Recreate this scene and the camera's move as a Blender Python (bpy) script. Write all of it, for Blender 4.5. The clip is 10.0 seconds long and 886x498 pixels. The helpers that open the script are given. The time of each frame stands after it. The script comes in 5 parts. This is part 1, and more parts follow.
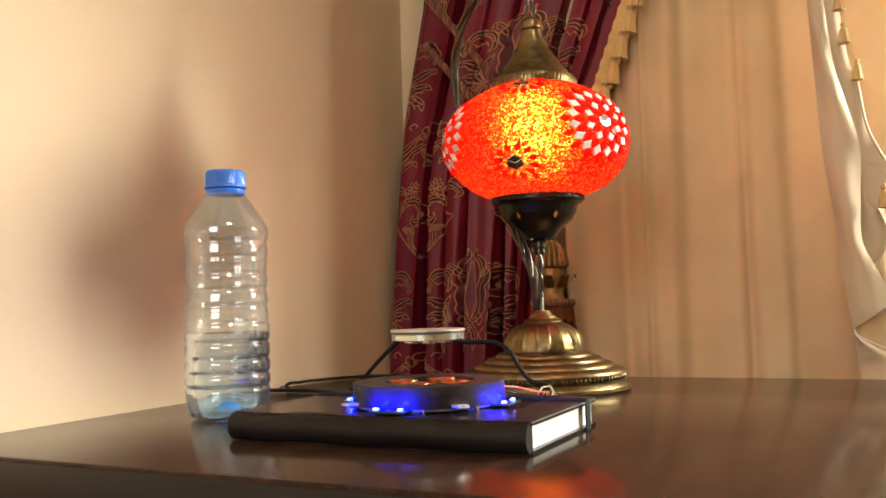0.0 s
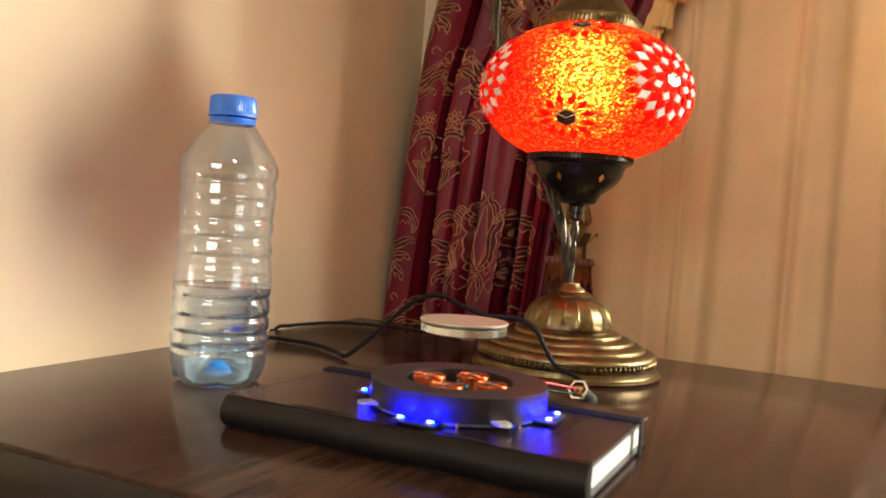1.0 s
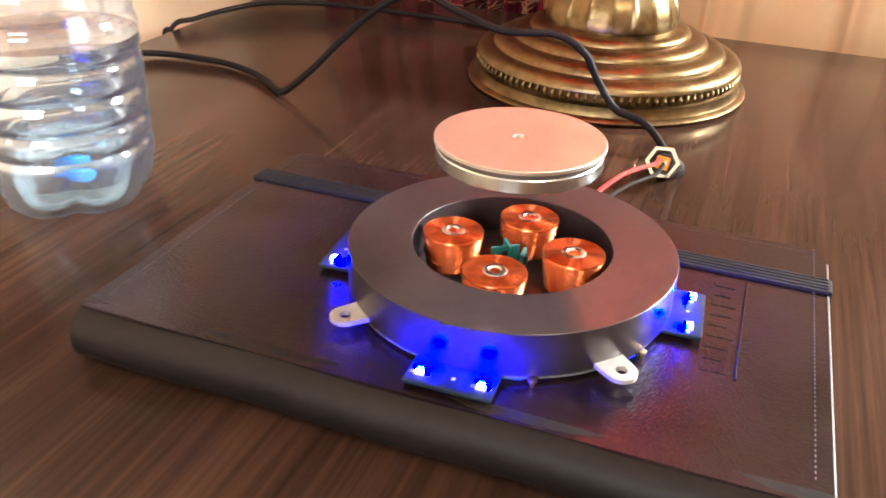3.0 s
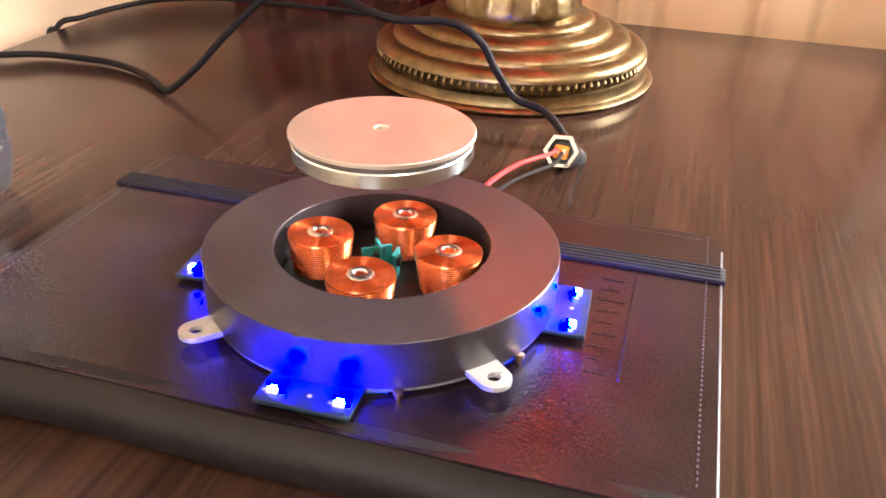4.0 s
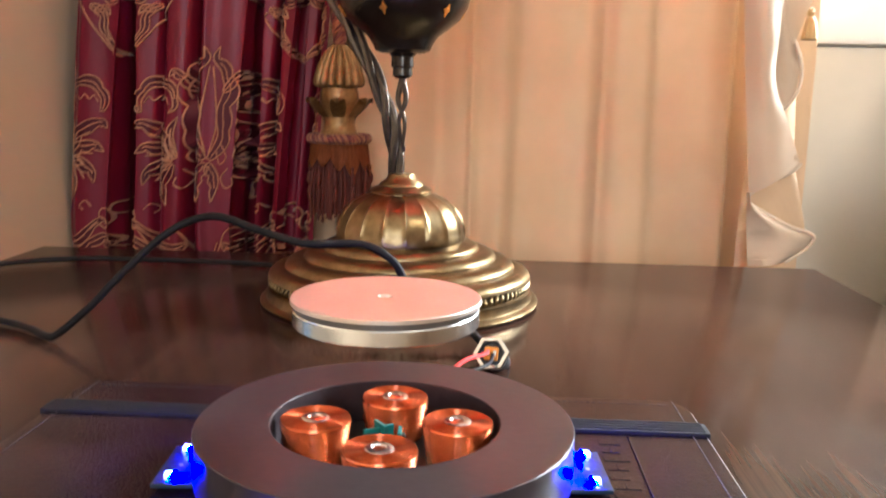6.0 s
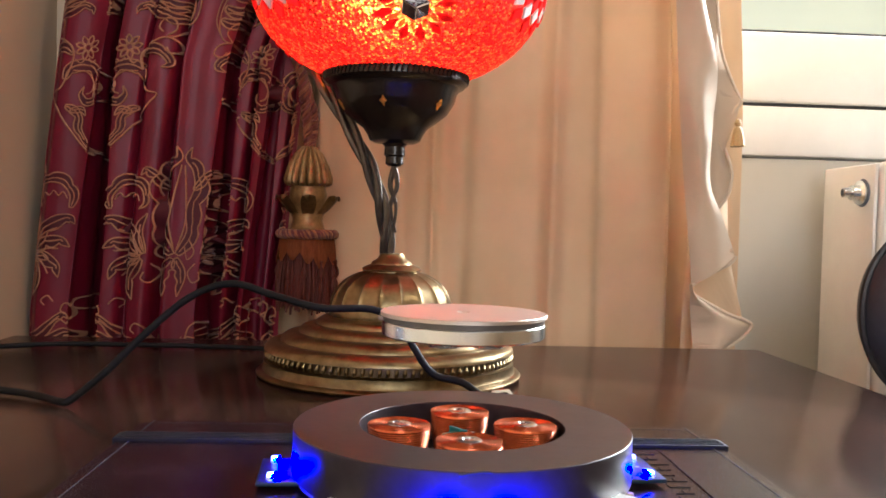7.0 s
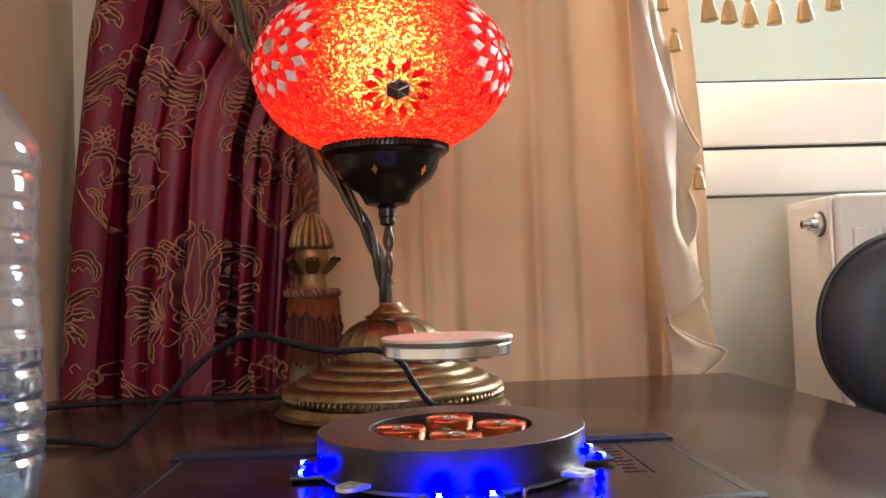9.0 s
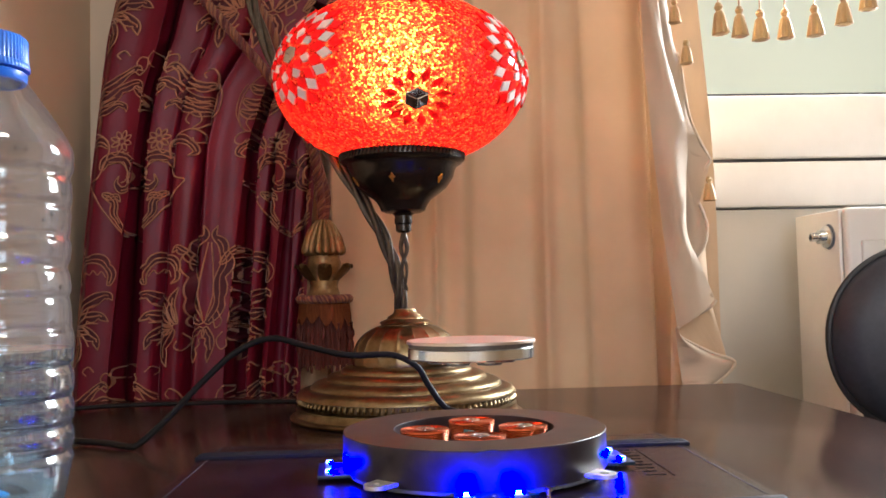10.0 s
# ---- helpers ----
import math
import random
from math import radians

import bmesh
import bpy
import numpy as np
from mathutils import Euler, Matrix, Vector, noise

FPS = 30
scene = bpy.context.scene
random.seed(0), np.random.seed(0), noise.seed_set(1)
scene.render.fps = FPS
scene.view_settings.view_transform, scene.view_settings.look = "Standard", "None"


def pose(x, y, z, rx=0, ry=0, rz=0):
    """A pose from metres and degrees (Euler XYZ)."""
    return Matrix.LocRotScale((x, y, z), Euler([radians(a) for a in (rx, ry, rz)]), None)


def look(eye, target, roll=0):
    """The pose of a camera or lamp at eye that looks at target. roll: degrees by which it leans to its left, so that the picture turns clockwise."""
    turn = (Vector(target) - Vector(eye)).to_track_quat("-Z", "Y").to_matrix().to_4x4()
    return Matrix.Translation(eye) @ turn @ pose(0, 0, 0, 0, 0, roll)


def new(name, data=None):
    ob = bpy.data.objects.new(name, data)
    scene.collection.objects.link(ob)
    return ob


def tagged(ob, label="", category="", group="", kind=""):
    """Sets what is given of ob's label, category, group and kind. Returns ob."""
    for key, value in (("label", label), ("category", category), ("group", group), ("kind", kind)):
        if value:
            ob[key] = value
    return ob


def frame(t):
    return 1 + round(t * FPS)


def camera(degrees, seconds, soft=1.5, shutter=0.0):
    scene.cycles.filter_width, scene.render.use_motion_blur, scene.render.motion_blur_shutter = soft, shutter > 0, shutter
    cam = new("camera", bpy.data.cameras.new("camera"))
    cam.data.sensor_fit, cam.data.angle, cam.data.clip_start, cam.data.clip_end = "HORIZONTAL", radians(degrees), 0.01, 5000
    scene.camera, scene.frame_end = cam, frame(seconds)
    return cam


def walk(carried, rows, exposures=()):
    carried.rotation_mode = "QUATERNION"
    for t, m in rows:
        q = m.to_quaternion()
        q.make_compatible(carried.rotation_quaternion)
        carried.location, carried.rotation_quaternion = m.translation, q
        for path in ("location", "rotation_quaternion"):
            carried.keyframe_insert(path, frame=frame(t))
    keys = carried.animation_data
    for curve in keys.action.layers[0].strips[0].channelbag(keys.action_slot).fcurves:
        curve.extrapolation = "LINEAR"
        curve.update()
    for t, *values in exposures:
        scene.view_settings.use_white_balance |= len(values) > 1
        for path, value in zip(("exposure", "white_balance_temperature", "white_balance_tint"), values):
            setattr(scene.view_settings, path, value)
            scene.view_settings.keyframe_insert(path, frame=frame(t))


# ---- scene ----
cam = camera(55.2, 10.0, soft=1.6, shutter=0.35)
PATH = [
    (0.0, (0.2522, -0.4665, 0.8304), (-0.4920, 0.9909, 0.9370), -1.8),
    (0.5, (0.2468, -0.4540, 0.8328), (-0.4833, 1.0127, 0.9115), -0.2),
    (1.0, (0.1791, -0.4075, 0.8705), (-0.5247, 1.0722, 0.8041), 4.1),
    (1.5, (0.1303, -0.3475, 0.9083), (-0.5528, 1.1269, 0.6893), 3.6),
    (2.0, (0.0986, -0.2897, 0.9156), (-0.5320, 1.1558, 0.4655), 2.0),
    (2.5, (0.0706, -0.2392, 0.9107), (-0.4837, 1.1467, 0.2301), 2.1),
    (3.0, (0.0517, -0.2035, 0.9009), (-0.4310, 1.1435, 0.0981), 2.2),
    (4.3, (0.0691, -0.1799, 0.8886), (-0.2998, 1.2051, 0.0924), 1.9),
    (4.5, (0.0617, -0.1794, 0.8845), (-0.3037, 1.2166, 0.1055), 2.1),
    (5.0, (0.0530, -0.1813, 0.8812), (-0.3002, 1.2659, 0.1940), 2.2),
    (5.5, (0.0439, -0.1955, 0.8714), (-0.2109, 1.3455, 0.3712), 1.9),
    (6.0, (0.0205, -0.1965, 0.8640), (-0.0541, 1.4160, 0.5745), 1.2),
    (6.2, (0.0056, -0.2006, 0.8615), (-0.0069, 1.4245, 0.6426), 1.2),
    (7.3, (-0.0230, -0.2415, 0.8361), (0.0803, 1.3947, 0.8164), 1.1),
    (7.5, (-0.0188, -0.2464, 0.8394), (0.0862, 1.3903, 0.8312), 0.0),
    (8.0, (-0.0154, -0.2752, 0.8386), (0.0856, 1.3622, 0.8623), -2.0),
    (8.5, (-0.0128, -0.2940, 0.8361), (0.0839, 1.3425, 0.8837), -2.5),
    (9.0, (-0.0194, -0.2987, 0.8345), (0.0681, 1.3377, 0.8976), -2.0),
    (9.5, (-0.0239, -0.3004, 0.8336), (0.0619, 1.3354, 0.9074), -1.6),
    (10.0, (-0.0280, -0.3047, 0.8328), (0.0545, 1.3309, 0.9148), -1.3),
]
EXPO = [(0.0, -0.04, 6500, 2), (1.5, 0.05, 6500, 4), (2.5, 0.62, 6400, 8), (3.0, 1.04, 6080, 12), (4.5, 1.20, 5950, 14), (5.0, 1.21, 6150, 10), (5.5, 1.04, 5900, 8), (6.2, 0.54, 5320, 8), (7.3, 0.08, 5400, 9), (9.0, -0.03, 5380, 10), (10.0, -0.03, 5380, 10)]
walk(cam, [(t, look(eye, target, roll)) for t, eye, target, roll in PATH], EXPO)

# ---- light ----
world = bpy.data.worlds.new("sky")
scene.world = world
world.use_nodes = True
wn = world.node_tree.nodes
sky = wn.new("ShaderNodeTexSky")
sky.sky_type, sky.sun_disc = "NISHITA", False
sky.sun_elevation, sky.sun_rotation = radians(14), radians(40)
world.node_tree.links.new(sky.outputs[0], wn["Background"].inputs[0])
wn["Background"].inputs[1].default_value = 0.08


def area_lamp(name, eye, target, size_x, size_y, watts, colour):
    data = bpy.data.lights.new(name, "AREA")
    data.shape, data.size, data.size_y, data.energy, data.color = "RECTANGLE", size_x, size_y, watts, colour
    ob = new(name, data)
    ob.matrix_world = look(eye, target)
    return ob


# low daylight through the window beside the curtains
area_lamp("window_daylight", (0.953, 0.80, 1.275), (-0.2, 0.17, 0.94), 0.34, 0.34, 43, (1.0, 0.95, 0.86))
# daylight of the window in the wall behind the camera
area_lamp("rear_window_daylight", (0.18, -2.42, 1.5), (0.1, 0.2, 0.9), 0.95, 1.05, 20, (0.99, 0.955, 0.89))
# warm ceiling lamp of the room
area_lamp("ceiling_lamp_light", (1.1, -1.0, 2.5), (1.0, -0.9, 0.0), 0.35, 0.35, 12, (1.0, 0.80, 0.56))

# ---- materials ----
def shader(name):
    m = bpy.data.materials.new(name)
    m.use_nodes = True
    return m, m.node_tree.nodes, m.node_tree.links, m.node_tree.nodes["Principled BSDF"]


def coords(nodes, links, scale, source="Object"):
    tc, mp = nodes.new("ShaderNodeTexCoord"), nodes.new("ShaderNodeMapping")
    mp.inputs["Scale"].default_value = scale if isinstance(scale, tuple) else (scale,) * 3
    links.new(tc.outputs[source], mp.inputs[0])
    return mp.outputs[0]


def noise_tex(nodes, links, vec, scale, detail=4.0, rough=0.55):
    n = nodes.new("ShaderNodeTexNoise")
    n.inputs["Scale"].default_value, n.inputs["Detail"].default_value, n.inputs["Roughness"].default_value = scale, detail, rough
    links.new(vec, n.inputs["Vector"])
    return n.outputs[0]


def ramp(nodes, links, fac, stops):
    r = nodes.new("ShaderNodeValToRGB")
    while len(r.color_ramp.elements) < len(stops):
        r.color_ramp.elements.new(0.5)
    for e, (p, c) in zip(r.color_ramp.elements, stops):
        e.position, e.color = p, (*c, 1) if len(c) == 3 else c
    links.new(fac, r.inputs[0])
    return r.outputs[0]


def spread(nodes, links, fac, lo, hi):
    r = nodes.new("ShaderNodeMapRange")
    r.inputs["To Min"].default_value, r.inputs["To Max"].default_value = lo, hi
    links.new(fac, r.inputs[0])
    return r.outputs[0]


def bump(nodes, links, p, height, strength, distance):
    b = nodes.new("ShaderNodeBump")
    b.inputs["Strength"].default_value, b.inputs["Distance"].default_value = strength, distance
    links.new(height, b.inputs["Height"])
    links.new(b.outputs[0], p.inputs["Normal"])
    return b


def surface(name, colours, rough=(0.4, 0.6), metal=0.0, scale=40.0, stretch=(1, 1, 1), fine=6.0, relief=0.15, depth=0.0005, coat=0.0, sheen=0.0, spec=0.5):
    """A plain surface whose colour wanders between the given ones at a coarse and a fine scale."""
    m, n, l, p = shader(name)
    vec = coords(n, l, stretch)
    a, b = noise_tex(n, l, vec, scale), noise_tex(n, l, vec, scale * fine, 3.0)
    mix = n.new("ShaderNodeMix")
    mix.inputs[0].default_value = 0.45
    l.new(a, mix.inputs[2]), l.new(b, mix.inputs[3])
    stops = [(0.3 + 0.4 * i / max(1, len(colours) - 1), c) for i, c in enumerate(colours)]
    l.new(ramp(n, l, mix.outputs[0], stops), p.inputs["Base Color"])
    l.new(spread(n, l, a, *rough), p.inputs["Roughness"])
    p.inputs["Metallic"].default_value = metal
    p.inputs["Coat Weight"].default_value = coat
    p.inputs["Coat Roughness"].default_value = 0.12
    p.inputs["Sheen Weight"].default_value = sheen
    p.inputs["Specular IOR Level"].default_value = spec
    if relief:
        bump(n, l, p, b, relief, depth)
    return m


def table_wood():
    m, n, l, p = shader("dark_table_wood")
    vec = coords(n, l, (34.0, 1.5, 8.0))
    warp = noise_tex(n, l, vec, 1.6, 6.0, 0.62)
    fine = noise_tex(n, l, coords(n, l, (420.0, 9.0, 60.0)), 1.0, 4.0, 0.6)
    mix = n.new("ShaderNodeMix")
    mix.inputs[0].default_value = 0.45
    l.new(warp, mix.inputs[2]), l.new(fine, mix.inputs[3])
    l.new(ramp(n, l, mix.outputs[0], [(0.30, (0.012, 0.0064, 0.0050)), (0.50, (0.036, 0.0182, 0.0126)), (0.68, (0.070, 0.0345, 0.0222))]), p.inputs["Base Color"])
    smudge = noise_tex(n, l, coords(n, l, 9.0), 1.0, 2.0, 0.5)
    l.new(spread(n, l, smudge, 0.11, 0.18), p.inputs["Roughness"])
    p.inputs["Specular IOR Level"].default_value = 0.095
    bump(n, l, p, fine, 0.05, 0.0002)
    return m


def leather():
    m, n, l, p = shader("black_leatherette")
    vec = coords(n, l, 1.0)
    v = n.new("ShaderNodeTexVoronoi")
    v.feature, v.inputs["Scale"].default_value = "DISTANCE_TO_EDGE", 620.0
    w = n.new("ShaderNodeMix")
    w.data_type = "VECTOR"
    w.inputs[0].default_value = 0.006
    nz = n.new("ShaderNodeTexNoise")
    nz.inputs["Scale"].default_value = 160.0
    l.new(vec, nz.inputs["Vector"])
    l.new(vec, w.inputs[4]), l.new(nz.outputs[1], w.inputs[5])
    l.new(w.outputs[1], v.inputs["Vector"])
    grain = ramp(n, l, v.outputs[0], [(0.0, (0, 0, 0)), (0.22, (1, 1, 1))])
    big = noise_tex(n, l, vec, 34.0, 5.0)
    l.new(ramp(n, l, big, [(0.35, (0.008, 0.0042, 0.0056)), (0.65, (0.018, 0.0092, 0.0116))]), p.inputs["Base Color"])
    l.new(spread(n, l, big, 0.17, 0.29), p.inputs["Roughness"])
    p.inputs["Specular IOR Level"].default_value = 0.36
    bump(n, l, p, grain, 0.15, 0.0003)
    return m


def wall_paint(name, dark, light):
    m, n, l, p = shader(name)
    vec = coords(n, l, 1.0)
    big, fine = noise_tex(n, l, vec, 2.2, 5.0), noise_tex(n, l, vec, 240.0, 3.0)
    l.new(ramp(n, l, big, [(0.3, dark), (0.7, light)]), p.inputs["Base Color"])
    p.inputs["Roughness"].default_value = 0.62
    p.inputs["Specular IOR Level"].default_value = 0.3
    bump(n, l, p, fine, 0.18, 0.0006)
    return m


def clear(name, colour, ior, rough=0.0):
    m, n, l, p = shader(name)
    p.inputs["Base Color"].default_value = (*colour, 1)
    p.inputs["Transmission Weight"].default_value = 1.0
    p.inputs["IOR"].default_value, p.inputs["Roughness"].default_value = ior, rough
    return m


def thin_clear(name):
    """Thin clear plastic: see-through, with gloss that grows at grazing angles."""
    m, n, l, p = shader(name)
    see, shine, mx, fr = n.new("ShaderNodeBsdfTransparent"), n.new("ShaderNodeBsdfGlossy"), n.new("ShaderNodeMixShader"), n.new("ShaderNodeLayerWeight")
    see.inputs[0].default_value = (0.955, 0.980, 0.995, 1)
    shine.inputs["Roughness"].default_value = 0.035
    gloss = ramp(n, l, fr.outputs["Facing"], [(0.0, (0.12,) * 3), (0.6, (0.15,) * 3), (0.85, (0.22,) * 3), (1.0, (0.5,) * 3)])
    wob = noise_tex(n, l, coords(n, l, 1.0), 160.0, 3.0)
    b = n.new("ShaderNodeBump")
    b.inputs["Strength"].default_value, b.inputs["Distance"].default_value = 0.25, 0.0006
    l.new(wob, b.inputs["Height"])
    l.new(b.outputs[0], shine.inputs["Normal"])
    l.new(gloss, mx.inputs[0])
    l.new(see.outputs[0], mx.inputs[1]), l.new(shine.outputs[0], mx.inputs[2])
    # small pale diffuse share that brightens the plastic like caught light
    pale_fill, m2 = n.new("ShaderNodeBsdfDiffuse"), n.new("ShaderNodeMixShader")
    pale_fill.inputs[0].default_value = (0.74, 0.88, 0.98, 1)
    m2.inputs[0].default_value = 0.016
    l.new(mx.outputs[0], m2.inputs[1]), l.new(pale_fill.outputs[0], m2.inputs[2])
    l.new(m2.outputs[0], n["Material Output"].inputs[0])
    return m


def glow(name, colour, strength, grain=0.0):
    m, n, l, p = shader(name)
    p.inputs["Base Color"].default_value = (*[min(1, c) for c in colour], 1)
    p.inputs["Emission Color"].default_value = (*colour, 1)
    p.inputs["Emission Strength"].default_value = strength
    return m


def cloth(name, colours, weave, translucent=0.0, sheen=0.3, rough=0.6, tint=(1, 1, 1)):
    m, n, l, p = shader(name)
    vec = coords(n, l, 1.0)
    wx = n.new("ShaderNodeTexWave")
    wx.inputs["Scale"].default_value, wx.inputs["Distortion"].default_value = weave, 1.5
    wz = n.new("ShaderNodeTexWave")
    wz.bands_direction = "Z"
    wz.inputs["Scale"].default_value, wz.inputs["Distortion"].default_value = weave, 1.5
    l.new(vec, wx.inputs["Vector"]), l.new(vec, wz.inputs["Vector"])
    add = n.new("ShaderNodeMath")
    l.new(wx.outputs[1], add.inputs[0]), l.new(wz.outputs[1], add.inputs[1])
    big = noise_tex(n, l, vec, 14.0, 5.0)
    col = ramp(n, l, big, [(0.3 + 0.4 * i / max(1, len(colours) - 1), c) for i, c in enumerate(colours)])
    l.new(col, p.inputs["Base Color"])
    p.inputs["Roughness"].default_value = rough
    p.inputs["Sheen Weight"].default_value = sheen
    p.inputs["Specular IOR Level"].default_value = 0.28
    bump(n, l, p, add.outputs[0], 0.12, 0.0003)
    if translucent:
        t, mx = n.new("ShaderNodeBsdfTranslucent"), n.new("ShaderNodeMixShader")
        tm = n.new("ShaderNodeMix")
        tm.data_type, tm.blend_type = "RGBA", "MULTIPLY"
        tm.inputs[0].default_value = 1.0
        l.new(col, tm.inputs[6])
        tm.inputs[7].default_value = (*tint, 1)
        l.new(tm.outputs[2], t.inputs[0])
        mx.inputs[0].default_value = translucent
        l.new(p.outputs[0], mx.inputs[1]), l.new(t.outputs[0], mx.inputs[2])
        l.new(mx.outputs[0], n["Material Output"].inputs[0])
    return m


def bead_glass():
    """Shade skin: small red and amber glass beads on clear glass, lit by the bulb inside."""
    m, n, l, p = shader("red_bead_glass")
    vec = coords(n, l, 1.0)
    v = n.new("ShaderNodeTexVoronoi")
    v.inputs["Scale"].default_value = 780.0
    l.new(vec, v.inputs["Vector"])
    sep = n.new("ShaderNodeSeparateColor")
    l.new(v.outputs["Color"], sep.inputs[0])
    edge = n.new("ShaderNodeTexVoronoi")
    edge.feature, edge.inputs["Scale"].default_value = "DISTANCE_TO_EDGE", 780.0
    l.new(vec, edge.inputs["Vector"])
    gap = n.new("ShaderNodeMix")
    gap.data_type, gap.blend_type = "RGBA", "MULTIPLY"
    gap.inputs[0].default_value = 1.0
    l.new(ramp(n, l, edge.outputs[0], [(0.04, (0.08, 0.05, 0.04)), (0.28, (1, 1, 1))]), gap.inputs[7])
    hue = ramp(n, l, sep.outputs[0], [(0.0, (0.50, 0.004, 0.006)), (0.6, (0.74, 0.006, 0.010)), (0.84, (0.78, 0.008, 0.010)), (0.97, (1.0, 0.10, 0.02))])
    l.new(hue, gap.inputs[6])
    col = gap.outputs[2]
    r = n["Principled BSDF"]
    l.new(col, r.inputs["Base Color"])
    r.inputs["Roughness"].default_value = 0.18
    bmp = bump(n, l, r, v.outputs["Distance"], 0.8, 0.0014)
    bmp.invert = True
    t = n.new("ShaderNodeBsdfTranslucent")
    l.new(col, t.inputs[0])
    see = n.new("ShaderNodeBsdfRefraction")
    see.inputs["Roughness"].default_value, see.inputs["IOR"].default_value = 0.70, 1.24
    l.new(bmp.outputs[0], see.inputs["Normal"])
    l.new(ramp(n, l, sep.outputs[0], [(0.0, (0.8, 0.02, 0.004)), (0.5, (0.92, 0.08, 0.010)), (0.85, (1.0, 0.52, 0.10))]), see.inputs[0])
    m1, m2 = n.new("ShaderNodeMixShader"), n.new("ShaderNodeMixShader")
    m1.inputs[0].default_value = 0.82
    l.new(r.outputs[0], m1.inputs[1]), l.new(t.outputs[0], m1.inputs[2])
    l.new(ramp(n, l, sep.outputs[1], [(0.30, (0.02, 0.02, 0.02)), (0.92, (0.30, 0.30, 0.30))]), m2.inputs[0])
    l.new(m1.outputs[0], m2.inputs[1]), l.new(see.outputs[0], m2.inputs[2])
    l.new(m2.outputs[0], n["Material Output"].inputs[0])
    return m


def tile_glass(name, colour, share, rough=0.12):
    m, n, l, p = shader(name)
    p.inputs["Roughness"].default_value = rough
    info = n.new("ShaderNodeObjectInfo")
    col = ramp(n, l, info.outputs["Random"], [(0.0, tuple(c * 0.7 for c in colour)), (1.0, colour)])
    l.new(col, p.inputs["Base Color"])
    t, mx = n.new("ShaderNodeBsdfTranslucent"), n.new("ShaderNodeMixShader")
    l.new(col, t.inputs[0])
    mx.inputs[0].default_value = share
    l.new(p.outputs[0], mx.inputs[1]), l.new(t.outputs[0], mx.inputs[2])
    l.new(mx.outputs[0], n["Material Output"].inputs[0])
    return m


def coil_wire():
    m, n, l, p = shader("enamelled_copper_wire")
    vec = coords(n, l, 1.0)
    a = noise_tex(n, l, vec, 300.0, 3.0)
    l.new(ramp(n, l, a, [(0.3, (0.40, 0.062, 0.014)), (0.7, (0.62, 0.14, 0.032))]), p.inputs["Base Color"])
    p.inputs["Metallic"].default_value, p.inputs["Roughness"].default_value = 0.85, 0.26
    p.inputs["Coat Weight"].default_value = 0.5
    return m


M_TABLE = table_wood()
M_BAND = surface("black_edge_band", [(0.010, 0.008, 0.0075), (0.018, 0.014, 0.013)], (0.3, 0.42), scale=12, relief=0.03, spec=0.3)
M_LEATHER = leather()
M_EDGESHINE = surface("cover_edge_highlight", [(0.028, 0.028, 0.030), (0.060, 0.060, 0.062)], (0.28, 0.40), scale=120, relief=0.05)
M_SPINE = surface("smooth_black_leatherette", [(0.007, 0.005, 0.005), (0.014, 0.010, 0.010)], (0.46, 0.60), scale=50, relief=0.35, depth=0.0004, spec=0.24)
M_WALL = wall_paint("cream_wall_paint", (0.672, 0.517, 0.345), (0.742, 0.577, 0.395))
M_WALLPLAIN = wall_paint("white_wall_paint", (0.56, 0.52, 0.44), (0.62, 0.58, 0.50))
M_CEIL = wall_paint("ceiling_paint", (0.76, 0.74, 0.70), (0.82, 0.80, 0.76))
M_FLOOR = surface("floor_laminate", [(0.16, 0.09, 0.05), (0.26, 0.16, 0.09)], scale=3, stretch=(1, 8, 1))
M_PVC = surface("white_window_plastic", [(0.76, 0.74, 0.70), (0.82, 0.80, 0.76)], (0.3, 0.42), scale=8, relief=0.03)
M_RAD = surface("white_enamel", [(0.74, 0.70, 0.63), (0.80, 0.76, 0.69)], (0.28, 0.4), scale=10, relief=0.04)
M_WELL = surface("valve_recess_shade", [(0.09, 0.11, 0.15), (0.14, 0.16, 0.21)], (0.3, 0.45), scale=60, relief=0.03)
M_SEAL_SHADE = surface("dark_seal_and_shade", [(0.02, 0.02, 0.02), (0.04, 0.04, 0.04)])
M_PAGES = surface("white_paper", [(0.74, 0.72, 0.67), (0.84, 0.82, 0.77)], (0.7, 0.85), scale=30, stretch=(1, 1, 40), relief=0.4)
M_STRAP = surface("black_elastic", [(0.008, 0.0075, 0.009), (0.016, 0.015, 0.017)], (0.6, 0.8), scale=60, stretch=(0.3, 30, 1), relief=0.5, spec=0.2)
M_STITCH = surface("grey_thread", [(0.02, 0.016, 0.016), (0.045, 0.036, 0.036)], (0.7, 0.8))
M_RING = surface("dark_grey_anodised_ring", [(0.029, 0.021, 0.024), (0.048, 0.037, 0.040)], (0.27, 0.38), metal=0.15, spec=0.42, scale=60, relief=0.12, depth=0.0002)
M_ACRYL = surface("smoky_plate", [(0.10, 0.10, 0.11), (0.17, 0.17, 0.18)], (0.2, 0.35))
M_TAB = surface("bare_aluminium_tab", [(0.62, 0.60, 0.56), (0.74, 0.72, 0.68)], (0.35, 0.5), metal=0.7, scale=120)
M_DISC = surface("brushed_aluminium", [(0.60, 0.53, 0.465), (0.68, 0.605, 0.53)], (0.40, 0.52), metal=0.95, scale=90, fine=9, relief=0.06, depth=0.0002)
M_STEEL = surface("bright_steel", [(0.66, 0.70, 0.70), (0.78, 0.82, 0.82)], (0.16, 0.3), metal=1.0, scale=50, relief=0.03)
M_DARKBAND = surface("dark_groove_band", [(0.10, 0.09, 0.08), (0.16, 0.14, 0.13)], (0.35, 0.5), metal=0.5)
M_COIL = coil_wire()
